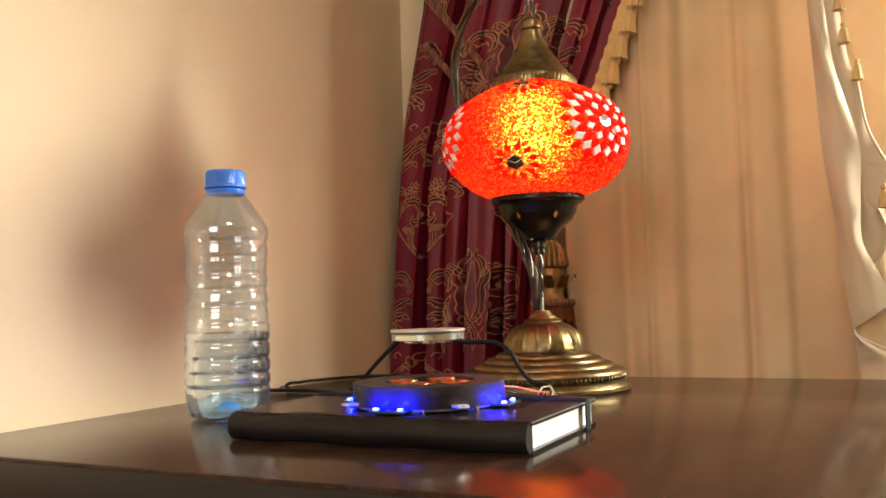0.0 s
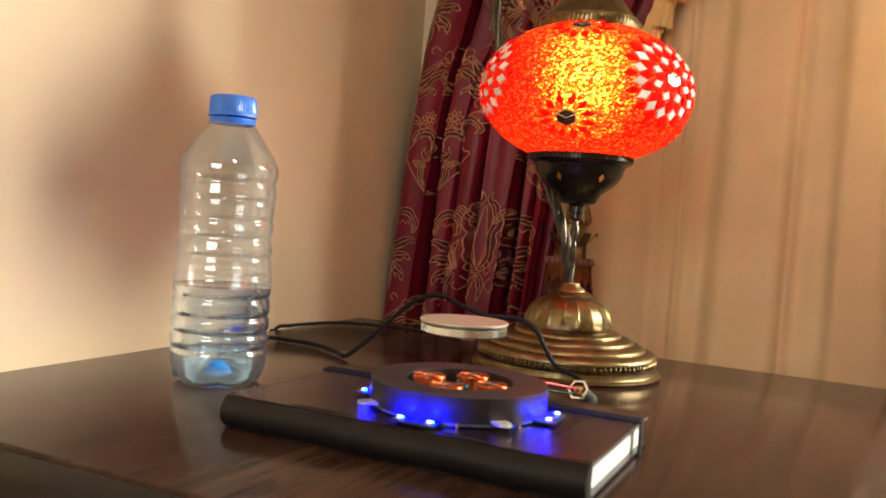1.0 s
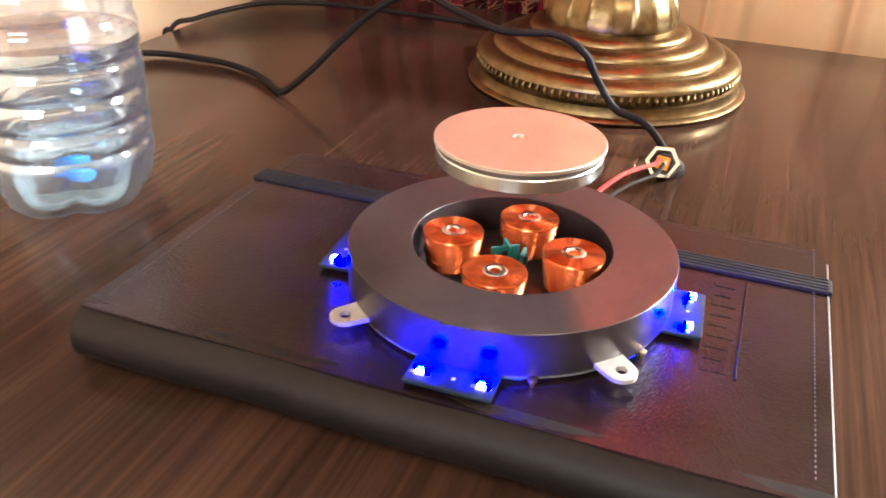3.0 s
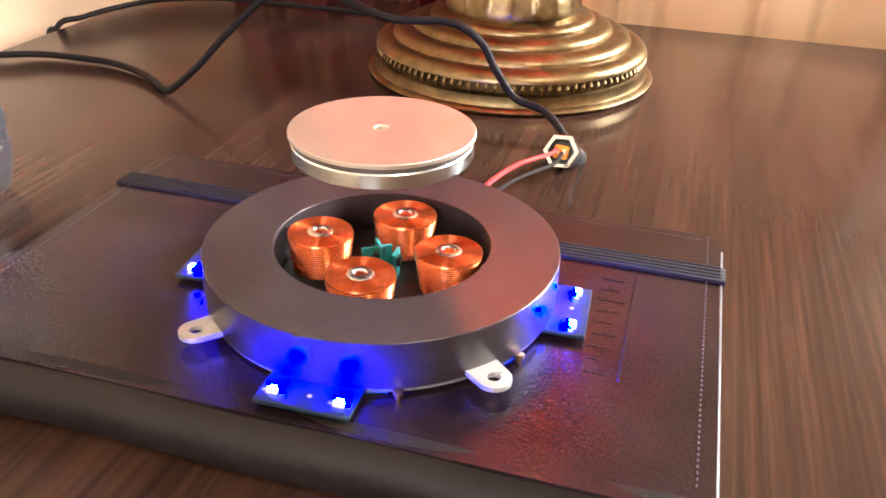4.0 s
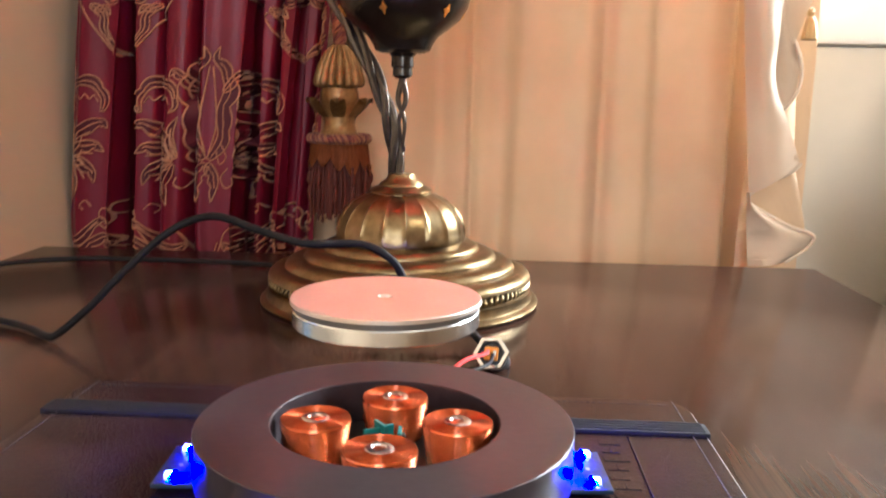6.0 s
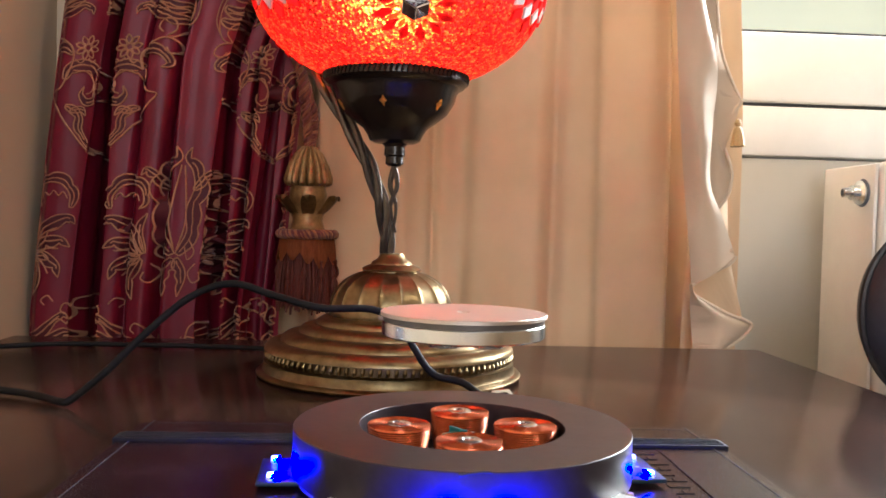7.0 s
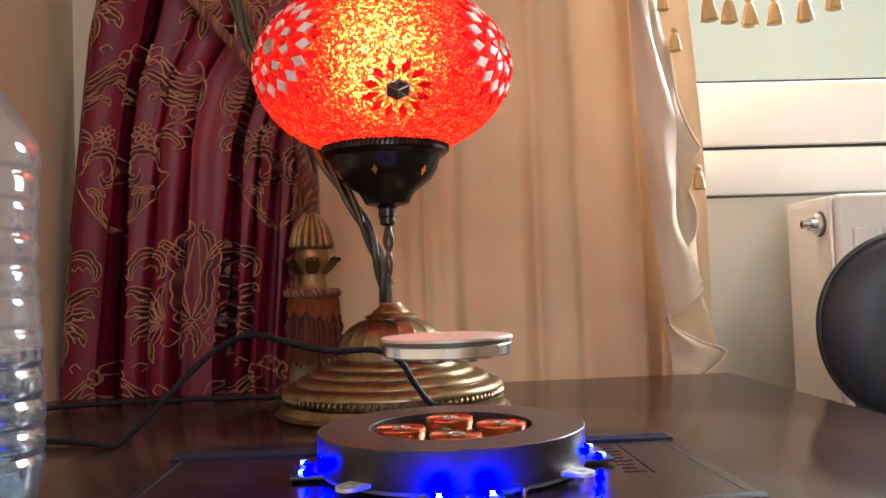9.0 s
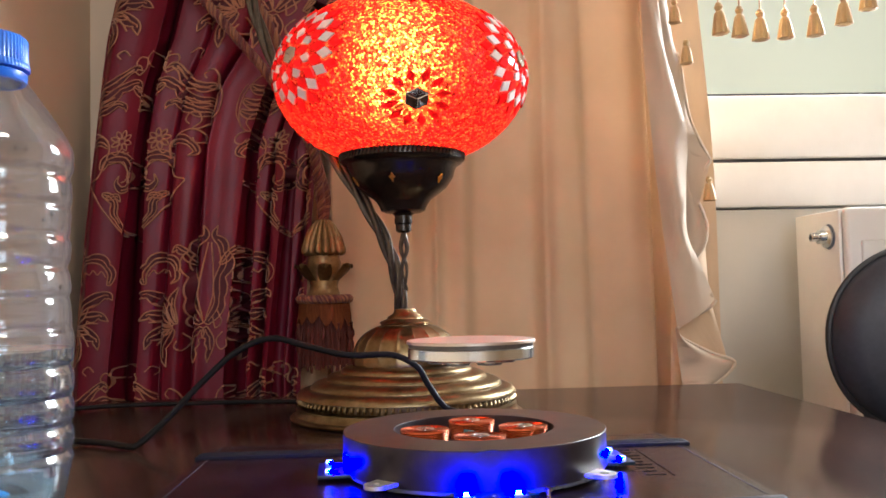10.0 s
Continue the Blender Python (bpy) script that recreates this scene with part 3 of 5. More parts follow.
for a in (229, 319):
    tab = bmesh.new()
    rim, hole = [], []
    for k in range(25):
        b = radians(-90 + 180 * k / 24)
        rim.append((0.0525 + 0.0042 * math.cos(b), 0.0042 * math.sin(b)))
    outer = [(0.0455, -0.0046)] + rim + [(0.0455, 0.0046)]
    inner = [(0.0525 + 0.0016 * math.cos(2 * math.pi * k / len(outer) - 2.4), 0.0016 * math.sin(2 * math.pi * k / len(outer) - 2.4)) for k in range(len(outer))]
    lay = [[tab.verts.new((x, y, z)) for x, y in pts] for pts, z in ((outer, 0.0), (inner, 0.0), (outer, 0.0012), (inner, 0.0012))]
    for k in range(len(outer)):
        j = (k + 1) % len(outer)
        for p, q in ((0, 1), (2, 3), (0, 2), (1, 3)):
            tab.faces.new((lay[p][k], lay[p][j], lay[q][j], lay[q][k]))
    bmesh.ops.transform(tab, matrix=Matrix.Translation((RC[0], RC[1], 0.7712)) @ Matrix.Rotation(radians(a), 4, "Z"), verts=tab.verts)
    part("mounting_tab", tab, M_TAB, lev, "pale metal lug with a hole")

# copper coils
for k, (dx, dy) in enumerate(((0.0005, 0.0172), (-0.0180, -0.0005), (0.0005, -0.0180), (0.0182, 0.0008))):
    cx, cy = RC[0] + dx, RC[1] + dy
    prof = [(0.0, 0.7717), (0.0076, 0.7717)]
    n = 17
    for i in range(n):
        z = 0.7720 + i * 0.0107 / n
        r = 0.0076 + 0.0013 * i / n
        prof += [(r - 0.00012, z), (r + 0.00024, z + 0.00016), (r + 0.00030, z + 0.00031), (r + 0.00024, z + 0.00046)]
    top = 0.7828
    for i in range(9):
        r = 0.0090 - i * 0.00062
        prof += [(r, top - 0.00014), (r - 0.00012, top + 0.00020), (r - 0.0003, top + 0.00028), (r - 0.00048, top + 0.00020)]
    prof += [(0.0033, top), (0.0, top)]
    coil = part("coil", lathe(prof, (cx, cy, 0), 40), M_COIL, lev, "tapered copper wire coil")
    part("core", lathe([(0.0, top - 0.0020), (0.0016, top - 0.0020), (0.0016, top + 0.0003), (0.0019, top + 0.0006), (0.0031, top + 0.0006), (0.0035, top + 0.0003), (0.0036, top - 0.0004)], (cx, cy, 0), 24), M_STEEL, coil, "bright steel core end")
    loose = [(cx + 0.0087 * math.cos(a), cy + 0.0087 * math.sin(a), 0.779 - 0.0015 * (a - 2)) for a in np.linspace(2 + k, 3.6 + k, 8)]
    part("loose_wire", tube(loose, 0.00018, 5), M_COIL, coil)
# upright sensor boards between the coils
for ang, w, h, px, py in ((35, 0.0085, 0.0090, -0.002, 0.0005), (125, 0.0055, 0.0100, -0.0015, 0.001), (92, 0.0050, 0.0085, 0.0035, 0.0005)):
    b = box((-w / 2, -0.0004, 0), (w / 2, 0.0004, h))
    bmesh.ops.transform(b, matrix=Matrix.Translation((RC[0] + px, RC[1] + py, 0.7717)) @ Matrix.Rotation(radians(ang), 4, "Z"), verts=b.verts)
    sb = part("sensor_board", b, M_TEAL, lev, "small teal circuit board standing upright", False)
    c = box((-0.0012, -0.0014, h - 0.004), (0.0012, -0.0005, h - 0.0012), 0.0002)
    bmesh.ops.transform(c, matrix=Matrix.Translation((RC[0] + px, RC[1] + py, 0.7717)) @ Matrix.Rotation(radians(ang), 4, "Z"), verts=c.verts)
    part("sensor_chip", c, M_BLACKPLASTIC, sb)
for i in range(5):
    a = random.uniform(0, 6.28)
    pts = [(RC[0] + 0.004 * math.cos(a) * t + 0.003, RC[1] - 0.004 + 0.009 * math.sin(a) * t * t, 0.7722 + 0.004 * math.sin(3.1 * t)) for t in np.linspace(0, 1, 7)]
    part("jumper_wire", tube(pts, 0.0002, 5), M_STITCH, lev)


def led_board(angle, label):
    """A strip board under the ring with two bright blue lights at its outer rim."""
    m = Matrix.Translation((RC[0], RC[1], 0)) @ Matrix.Rotation(radians(angle), 4, "Z")
    b = box((0.040, -0.0115, 0.7692), (0.0565, 0.0115, 0.7704), 0.0002)
    b.transform(m)
    board = part("light_board", b, M_PCB, lev, label)
    for s in (-1, 1):
        c = box((0.0514, s * 0.008 - 0.0014, 0.7704), (0.0540, s * 0.008 + 0.0014, 0.7710), 0.0002)
        c.transform(m)
        case = part("led_case", c, M_LEDCASE, board, "white package of a light")
        d = box((0.0516, s * 0.008 - 0.0018, 0.7709), (0.0534, s * 0.008 + 0.0018, 0.7717))
        for f_ in [f_ for f_ in d.faces if f_.calc_center_median().x > 0.0517]:
            d.faces.remove(f_)
        d.transform(m)
        part("led", d, M_LED, case, "glowing blue light")
        # pale glowing block added for the white glare at the light's centre
        d = box((0.0517, s * 0.008 - 0.0012, 0.7711), (0.0538, s * 0.008 + 0.0012, 0.7719), 0.0003)
        d.transform(m)
        part("led_glare", d, M_LEDGLARE, case, "pale glowing block for the light's white glare")
        for e in (-1, 1):
            d = box((0.0522, s * 0.008 + e * 0.0022 - 0.0005, 0.7704), (0.0532, s * 0.008 + e * 0.0022 + 0.0005, 0.7706))
            d.transform(m)
            part("solder_pad", d, M_TAB, board)
    d = lathe([(0, 0.7704), (0.0006, 0.7704), (0.0006, 0.7705), (0, 0.7705)], (0.052, 0.0005, 0), 12)
    d.transform(m)
    part("solder_dot", d, M_LEDCASE, board)


led_board(-89, "blue circuit strip with two glowing lights at the front")
led_board(3, "blue circuit strip with two glowing lights")
led_board(184, "blue circuit strip with two glowing lights")
for a, r, w in ((-73, 0.044, 0.0035), (-30, 0.0445, 0.0026)):
    b = box((r - 0.0035, -w, BZ + 0.0002), (r + 0.002, w, 0.7688), 0.0001)
    b.transform(Matrix.Translation((RC[0], RC[1], 0)) @ Matrix.Rotation(radians(a), 4, "Z"))
    part("trimmer", b, M_TRIM, lev, "small blue trimmer under the plate")
for a in (-66, -26):
    x, y = RC[0] + 0.0478 * math.cos(radians(a)), RC[1] + 0.0478 * math.sin(radians(a))
    part("brass_screw", lathe([(0, BZ), (0.0007, BZ), (0.0007, 0.7692), (0.0012, 0.7693), (0.0012, 0.7703), (0, 0.7705)], (x, y, 0), 10), M_BRASSPIN, lev)
nick = tube(smooth_line([(RC[0] + 0.0476 * math.cos(a), RC[1] + 0.0476 * math.sin(a), RT - 0.0008 + 0.0009 * math.sin((a + 1.66) * 12)) for a in np.linspace(-1.66, -1.50, 8)]), 0.0003, 5)
part("rim_nick", nick, M_BLACKPLASTIC, ring, "dark chip in the rim")

# ---- floating disc ----
DC = (-0.0028, 0.0080, 0.0)
disc = thing("levitating_disc", (DC[0], DC[1], 0.8085), "salmon-tinted aluminium disc floating in the air above the coil base", "disc")
part("top_plate", lathe([(0.0, 0.8139), (0.0237, 0.8139), (0.0237, 0.8148), (0.0235, 0.8150), (0.0021, 0.8150), (0.0019, 0.8148), (0.0019, 0.81395)], DC, 96), M_DISC, disc, "flat brushed aluminium plate with a centre hole")
part("groove", lathe([(0.0, 0.8124), (0.0229, 0.8124), (0.0229, 0.81385), (0.0, 0.81385)], DC, 96), M_DARKBAND, disc, "dark groove round the disc")
part("magnet_body", lathe([(0.0, 0.8082), (0.0226, 0.8082), (0.0232, 0.8087), (0.0232, 0.8120), (0.0229, 0.81235), (0.0, 0.81235)], DC, 96), M_STEEL, disc, "bright steel magnet body")
for a in range(0, 360, 60):
    x, y = DC[0] + 0.0115 * math.cos(radians(a)), DC[1] + 0.0115 * math.sin(radians(a))
    part("small_magnet", lathe([(0, 0.8064), (0.0044, 0.8064), (0.0046, 0.8068), (0.0046, 0.8081), (0, 0.8081)], (x, y, 0), 24), M_STEEL, disc)

# ---- power jack, its wires and cables ----
JC = Vector((0.026, 0.141, 0.760))
jack = thing("power_jack", tuple(JC), "panel power jack with a hexagonal steel nut, lying on the table", "connector")
JM = Matrix.Translation(JC) @ Matrix.Rotation(radians(-12), 4, "Z") @ Matrix.Rotation(radians(62), 4, "X")
nut_pts = [(0.0076 * math.cos(radians(60 * k + 8)), 0.0076 * math.sin(radians(60 * k + 8))) for k in range(6)]
nut_bm = bmesh.new()
outer = [[nut_bm.verts.new((x, y, z)) for x, y in nut_pts for _ in (0,)] for z in (0.0, 0.0022)]
inner = [[nut_bm.verts.new((0.0056 * math.cos(radians(60 * k + 8)), 0.0056 * math.sin(radians(60 * k + 8)), z)) for k in range(6)] for z in (0.0, 0.0022)]
for k in range(6):
    j = (k + 1) % 6
    nut_bm.faces.new((outer[0][k], outer[0][j], outer[1][j], outer[1][k]))
    nut_bm.faces.new((inner[0][k], inner[1][k], inner[1][j], inner[0][j]))
    nut_bm.faces.new((outer[1][k], outer[1][j], inner[1][j], inner[1][k]))
    nut_bm.faces.new((outer[0][k], inner[0][k], inner[0][j], outer[0][j]))
bmesh.ops.bevel(nut_bm, geom=list(nut_bm.edges), offset=0.0002, segments=1, affect="EDGES")
nut_bm.transform(JM)
part("hex_nut", nut_bm, M_STEEL, jack, "bright hexagonal nut")
b = lathe([(0.0, -0.010), (0.0050, -0.010), (0.0054, -0.0004), (0.0054, 0.0020), (0.0048, 0.0022), (0.0044, 0.0004), (0.0, 0.0002)], (0, 0, 0), 32)
b.transform(JM)
part("jack_body", b, M_BLACKPLASTIC, jack)
b = box((-0.0030, -0.0030, 0.0004), (0.0030, 0.0026, 0.0020), 0.0006)
b.transform(JM)
part("insert", b, M_ORANGE, jack, "orange plastic insert")
for x in (-0.0012, 0.0016):
    b = box((x - 0.0006, -0.0012, 0.0020), (x + 0.0006, 0.0010, 0.0034), 0.0002)
    b.transform(JM)
    part("solder_lug", b, M_TAB, jack)
nutz = JM @ Vector((0, 0, 0.004))
part("red_wire", tube(smooth_line([(0.006, 0.050, 0.7715), (0.0105, 0.075, 0.7722), (0.0150, 0.098, 0.7700), (0.0195, 0.116, 0.7665), (0.0230, 0.129, 0.7635), tuple(nutz + Vector((-0.001, 0, 0.0005)))]), 0.00085, 8), M_RED, jack, "thin red wire")
part("black_wire", tube(smooth_line([(0.009, 0.050, 0.7700), (0.0132, 0.075, 0.7695), (0.0175, 0.098, 0.7660), (0.0215, 0.116, 0.7620), (0.0252, 0.129, 0.7600), tuple(nutz + Vector((0.001, 0, -0.001)))]), 0.0008, 8), M_CABLE, jack, "thin black wire")
back = JM @ Vector((0, 0, -0.010))
b = lathe([(0, -0.0275), (0.0026, -0.0275), (0.0030, -0.024), (0.0050, -0.020), (0.0052, -0.0102), (0, -0.0102)], (0, 0, 0), 24)
b.transform(JM)
plug_end = JM @ Vector((0, 0, -0.027))
cable = thing("power_cable", tuple(plug_end), "thin black power cable looping over the table from the jack", "cable")
part("plug", b, M_BLACKPLASTIC, cable, "black barrel plug")
line = smooth_line([tuple(plug_end), (0.0135, 0.178, 0.7615), (-0.003, 0.182, 0.7660), (-0.013, 0.181, 0.779), (-0.020, 0.180, 0.7905), (-0.034, 0.180, 0.7975), (-0.058, 0.172, 0.7985),
                    (-0.080, 0.175, 0.8035), (-0.102, 0.180, 0.8085), (-0.122, 0.180, 0.801), (-0.142, 0.176, 0.783), (-0.158, 0.172, 0.766), (-0.172, 0.169, 0.7537), (-0.178, 0.170, 0.7522), (-0.190, 0.180, 0.7522), (-0.206, 0.190, 0.7522),
                    (-0.228, 0.198, 0.7522), (-0.250, 0.199, 0.7522), (-0.272, 0.197, 0.7522), (-0.292, 0.186, 0.7524), (-0.3085, 0.176, 0.750), (-0.312, 0.172, 0.72), (-0.313, 0.170, 0.5), (-0.315, 0.17, 0.01)], 8)
part("cord", tube(line, 0.0018, 10), M_CABLE, cable)
cable2 = thing("lamp_cable", (-0.2, 0.35, T), "thin black lamp cord lying along the back of the table", "cable")
line = smooth_line([(-0.075, 0.315, 0.7524), (-0.10, 0.340, 0.7522), (-0.138, 0.351, 0.7522), (-0.205, 0.353, 0.7522), (-0.250, 0.350, 0.7522), (-0.284, 0.330, 0.7522), (-0.297, 0.300, 0.7522), (-0.301, 0.272, 0.7522), (-0.3085, 0.257, 0.749), (-0.312, 0.25, 0.72), (-0.313, 0.25, 0.5), (-0.315, 0.25, 0.01)], 8)
part("cord", tube(line, 0.0017, 10), M_CABLE, cable2)

# ---- water bottle ----
BC = (-0.1895, 0.0340, T)
bottle = thing("water_bottle", BC, "clear ribbed plastic water bottle, half full, with a blue screw cap", "bottle")


def bottle_profile(off):
    pts = []
    ribs = [0.024, 0.034, 0.045, 0.057, 0.072, 0.084, 0.096, 0.108, 0.120, 0.132]
    for i in range(120):
        z = 0.0165 + (0.142 - 0.0165) * i / 119
        base = 0.0318
        if z > 0.066:
            base = 0.0318 - 0.0014 * math.sin(min(1, (z - 0.066) / 0.03) * math.pi / 2) + 0.0012 * max(0, (z - 0.1) / 0.042)
        for rb in ribs:
            base -= (0.0012 if rb < 0.066 else 0.0010) * math.exp(-((z - rb) / 0.0017) ** 2)
        if 0.066 < z:
            base += 0.0003 * math.sin((z - 0.066) * 370)
        pts.append((base - off, z))
    for i in range(1, 16):
        t = i / 15
        pts.append((0.0314 - 0.0189 * (t ** 1.6) - off, 0.142 + 0.0305 * t - 0.003 * math.sin(math.pi * t)))
    pts += [(0.0123 - off, 0.175), (0.0123 - off, 0.1835)]
    return pts


def petal(a, r, z):
    """Five feet at the bottle's base."""
    if z > 0.021:
        return r
    w = abs(math.cos(2.5 * a + 0.6)) ** 0.6
    return r * (1 - 0.26 * (1 - z / 0.021) ** 0.8 * (1 - w))


def foot_profile(off, low):
    return [(0.0, 0.0075 + low), (0.008, 0.0060 + low), (0.016, 0.0022 + low), (0.0225, 0.0002 + low), (0.0268, 0.0008 + low), (0.0295 - off, 0.0035), (0.0308 - off, 0.0075), (0.0314 - off, 0.012)]


outer = foot_profile(0, 0) + bottle_profile(0)
inner = foot_profile(0.0004, 0.0005) + bottle_profile(0.0004)
shell = part("bottle_body", lathe(outer + [(outer[-1][0] - 0.0004, outer[-1][1])] + inner[::-1], BC, 60, petal), M_PET, bottle, "clear ribbed plastic body")
shell.visible_shadow = False
WL = 0.0640
wet = [(r - 0.0001 if r > 0.0002 else 0, z + 0.0001) for r, z in inner if z < WL]
water = part("water", lathe(wet + [(wet[-1][0], WL), (wet[-1][0] - 0.0015, WL - 0.0006), (0.0, WL - 0.0008)], BC, 60, petal), M_WATER, bottle, "clear water filling the lower third")
water.visible_shadow = False


def knurl(a, r, z):
    return r + (0.00018 * math.cos(60 * a) if 0.1745 < z < 0.187 and r > 0.014 else 0)


part("base_dimple", lathe([(0.0, 0.0088), (0.005, 0.0080), (0.0080, 0.0056), (0.0100, 0.0014), (0.0090, 0.0010), (0.0070, 0.0046), (0.004, 0.0068), (0.0, 0.0074)], BC, 40), M_TINT, bottle, "blue-tinted dimple in the base").visible_shadow = False
# pale ring added inside the feet to imitate light passing through the base
base_rows = [(0.0225, 0.0009), (0.0262, 0.0014), (0.0288, 0.0040), (0.0301, 0.0080), (0.0306, 0.0125), (0.0303, 0.0125), (0.0297, 0.0082), (0.0283, 0.0046), (0.0259, 0.0023), (0.0225, 0.0017)]
part("base_light_ring", lathe(base_rows, BC, 60, petal, closed=True), M_BASELIGHT, bottle, "pale ring in the five feet for light caught in the base").visible_shadow = False
part("neck_ring", lathe([(0.0124, 0.1690), (0.0140, 0.1690), (0.0145, 0.1697), (0.0146, 0.1728), (0.0138, 0.1734), (0.0124, 0.1734)], BC, 60), M_CAP, bottle, "blue tamper ring")
part("cap", lathe([(0.0, 0.1855), (0.0126, 0.1855), (0.0126, 0.1740), (0.0153, 0.1740), (0.0155, 0.1746), (0.0153, 0.1766), (0.0149, 0.1770), (0.0148, 0.1860), (0.0138, 0.1874), (0.0, 0.1876)], BC, 240, knurl), M_CAP, bottle, "ridged blue screw cap")
for i in range(34):
    a, z = random.uniform(0, 6.28), random.uniform(0.072, 0.145)
    r = 0.0286
    d = bmesh.new()
    bmesh.ops.create_icosphere(d, subdivisions=1, radius=random.uniform(0.0004, 0.0011))
    d.transform(Matrix.Translation((BC[0] + r * math.cos(a), BC[1] + r * math.sin(a), T + z)))
    part("droplet", d, M_WATER, bottle).visible_shadow = False

# ---- lamp ----
LC = (-0.0255, 0.2750, 0.0)
lamp = thing("mosaic_table_lamp", (LC[0], LC[1], T), "lit swan-neck lamp with red mosaic globe and antique brass base", "lamp")
def band(r0, z0, r1, z1, n=7):
    """A convex quarter-round from an outer low edge to an inner high one."""
    return [(r1 + (r0 - r1) * math.cos(math.pi / 2 * k / n), z0 + (z1 - z0) * math.sin(math.pi / 2 * k / n)) for k in range(n + 1)]


prof = [(0.0, 0.7502), (0.0765, 0.7502), (0.0780, 0.7507), (0.0784, 0.7518), (0.0774, 0.7528), (0.0750, 0.7534), (0.0742, 0.7550), (0.0740, 0.7585), (0.0722, 0.7592), (0.0716, 0.7598), (0.0716, 0.7642), (0.0724, 0.7646)]
prof += band(0.0738, 0.7648, 0.0660, 0.7702) + [(0.0648, 0.7700)] + band(0.0645, 0.7702, 0.0560, 0.7752) + [(0.0546, 0.7750)] + band(0.0542, 0.7752, 0.0462, 0.7798) + [(0.0448, 0.7797)] + band(0.0444, 0.7799, 0.0385, 0.7838) + [(0.0370, 0.7846)]
base = part("base", lathe(prof + [(0.0, 0.7846)], LC, 120), M_BRASS, lamp, "stepped antique brass foot")
bead = bmesh.new()
for i in range(104):
    a = 2 * math.pi * i / 104
    c = Vector((LC[0] + 0.0722 * math.cos(a), LC[1] + 0.0722 * math.sin(a), 0.7620))
    d = Vector((-math.sin(a), math.cos(a), 0))
    tube([c + Vector((0, 0, -0.0022)) - d * 0.0004, c + Vector((0, 0, 0)) + Vector((math.cos(a), math.sin(a), 0)) * 0.0006, c + Vector((0, 0, 0.0022)) + d * 0.0004], lambda t: 0.0007 + 0.0006 * math.sin(math.pi * t), 6, bead)
tagged(part("rope_moulding", bead, M_BRASS, base, "band of small upright brass beads"), kind="stuff")
dome = [(0.0362, 0.78465), (0.0366, 0.7865)] + [(0.0345 * math.cos(t * 1.22) ** 0.75 + 0.001, 0.7875 + 0.0232 * math.sin(t * 1.22) / math.sin(1.22)) for t in np.linspace(0.05, 1, 14)] + [(0.0165, 0.8112), (0.0180, 0.8122), (0.0165, 0.8135), (0.0125, 0.8150), (0.0118, 0.8165), (0.0085, 0.8185), (0.0070, 0.8215), (0.0, 0.8220)]


def flutes(a, r, z):
    if 0.7868 < z < 0.8108:
        return r * (1 - 0.035 * abs(math.sin(9 * a)) ** 0.35 + 0.035)
    return r


part("dome", lathe(dome, LC, 180, flutes), M_BRASS, base, "fluted brass dome")
arm_pts = [(-0.0275, 0.276, 0.817), (-0.0310, 0.276, 0.845), (-0.0400, 0.279, 0.872), (-0.0580, 0.290, 0.905), (-0.0810, 0.303, 0.940), (-0.1050, 0.318, 0.980), (-0.1270, 0.332, 1.025), (-0.1390, 0.341, 1.070), (-0.1330, 0.339, 1.112), (-0.1080, 0.326, 1.146), (-0.0720, 0.304, 1.162), (-0.0400, 0.284, 1.154), (-0.0268, 0.2758, 1.136)]
part("arm", twisted(smooth_line(arm_pts, 6), 0.0026, 0.0024, 5, strands=3, segs=8), M_ARM, lamp, "twisted dark bronze swan-neck arm")
part("hook", tube(smooth_line([(-0.0268, 0.2758, 1.137), (-0.0215, 0.275, 1.128), (-0.0240, 0.275, 1.119), (-0.0290, 0.275, 1.116), (-0.0310, 0.275, 1.122)]), 0.0013, 8), M_ARM, lamp)
for i in range(2):
    ringp = [(LC[0] + 0.0042 * math.cos(a) * (1 if i else 0.25), LC[1] + 0.0042 * math.cos(a) * (0.25 if i else 1), 1.1125 - i * 0.0075 + 0.0058 * math.sin(a)) for a in np.linspace(0, 2 * math.pi, 20)]
    part("chain_link", tube(ringp, 0.0010, 6), M_ARM, lamp)
capp = [(0.0, 1.0988), (0.0035, 1.0985), (0.0078, 1.0960), (0.0098, 1.0925), (0.0100, 1.0870), (0.0088, 1.0855), (0.0105, 1.0838), (0.0110, 1.0800), (0.0150, 1.0730), (0.0220, 1.0640), (0.0300, 1.0560), (0.0345, 1.0515), (0.0372, 1.0500), (0.0392, 1.0480), (0.0398, 1.0450), (0.0388, 1.0415), (0.0375, 1.0415), (0.0375, 1.0440), (0.0, 1.0700)]
capp = [(r, z if z > 1.084 else 1.0275 + (z - 1.0415) * 1.335) for r, z in capp]
cap_ob = part("top_cap", lathe(capp, LC, 72), M_BRASS, lamp, "pierced brass cap over the globe")
for k in range(6):
    a = radians(60 * k - 65)
    n_, c_ = Vector((math.cos(a), math.sin(a), 0.8)).normalized(), Vector((LC[0] + 0.0178 * math.cos(a), LC[1] + 0.0178 * math.sin(a), 1.0648))
    h = lathe([(0, 0.0), (0.0021, 0.0), (0.0024, 0.0005), (0, 0.0006)], (0, 0, 0), 12)
    h.transform(Matrix.Translation(c_ - n_ * 0.0001) @ n_.to_track_quat("Z", "Y").to_matrix().to_4x4())
    part("vent_hole", h, M_SEAL_SHADE, cap_ob, "dark round vent hole")
kb = bmesh.new()
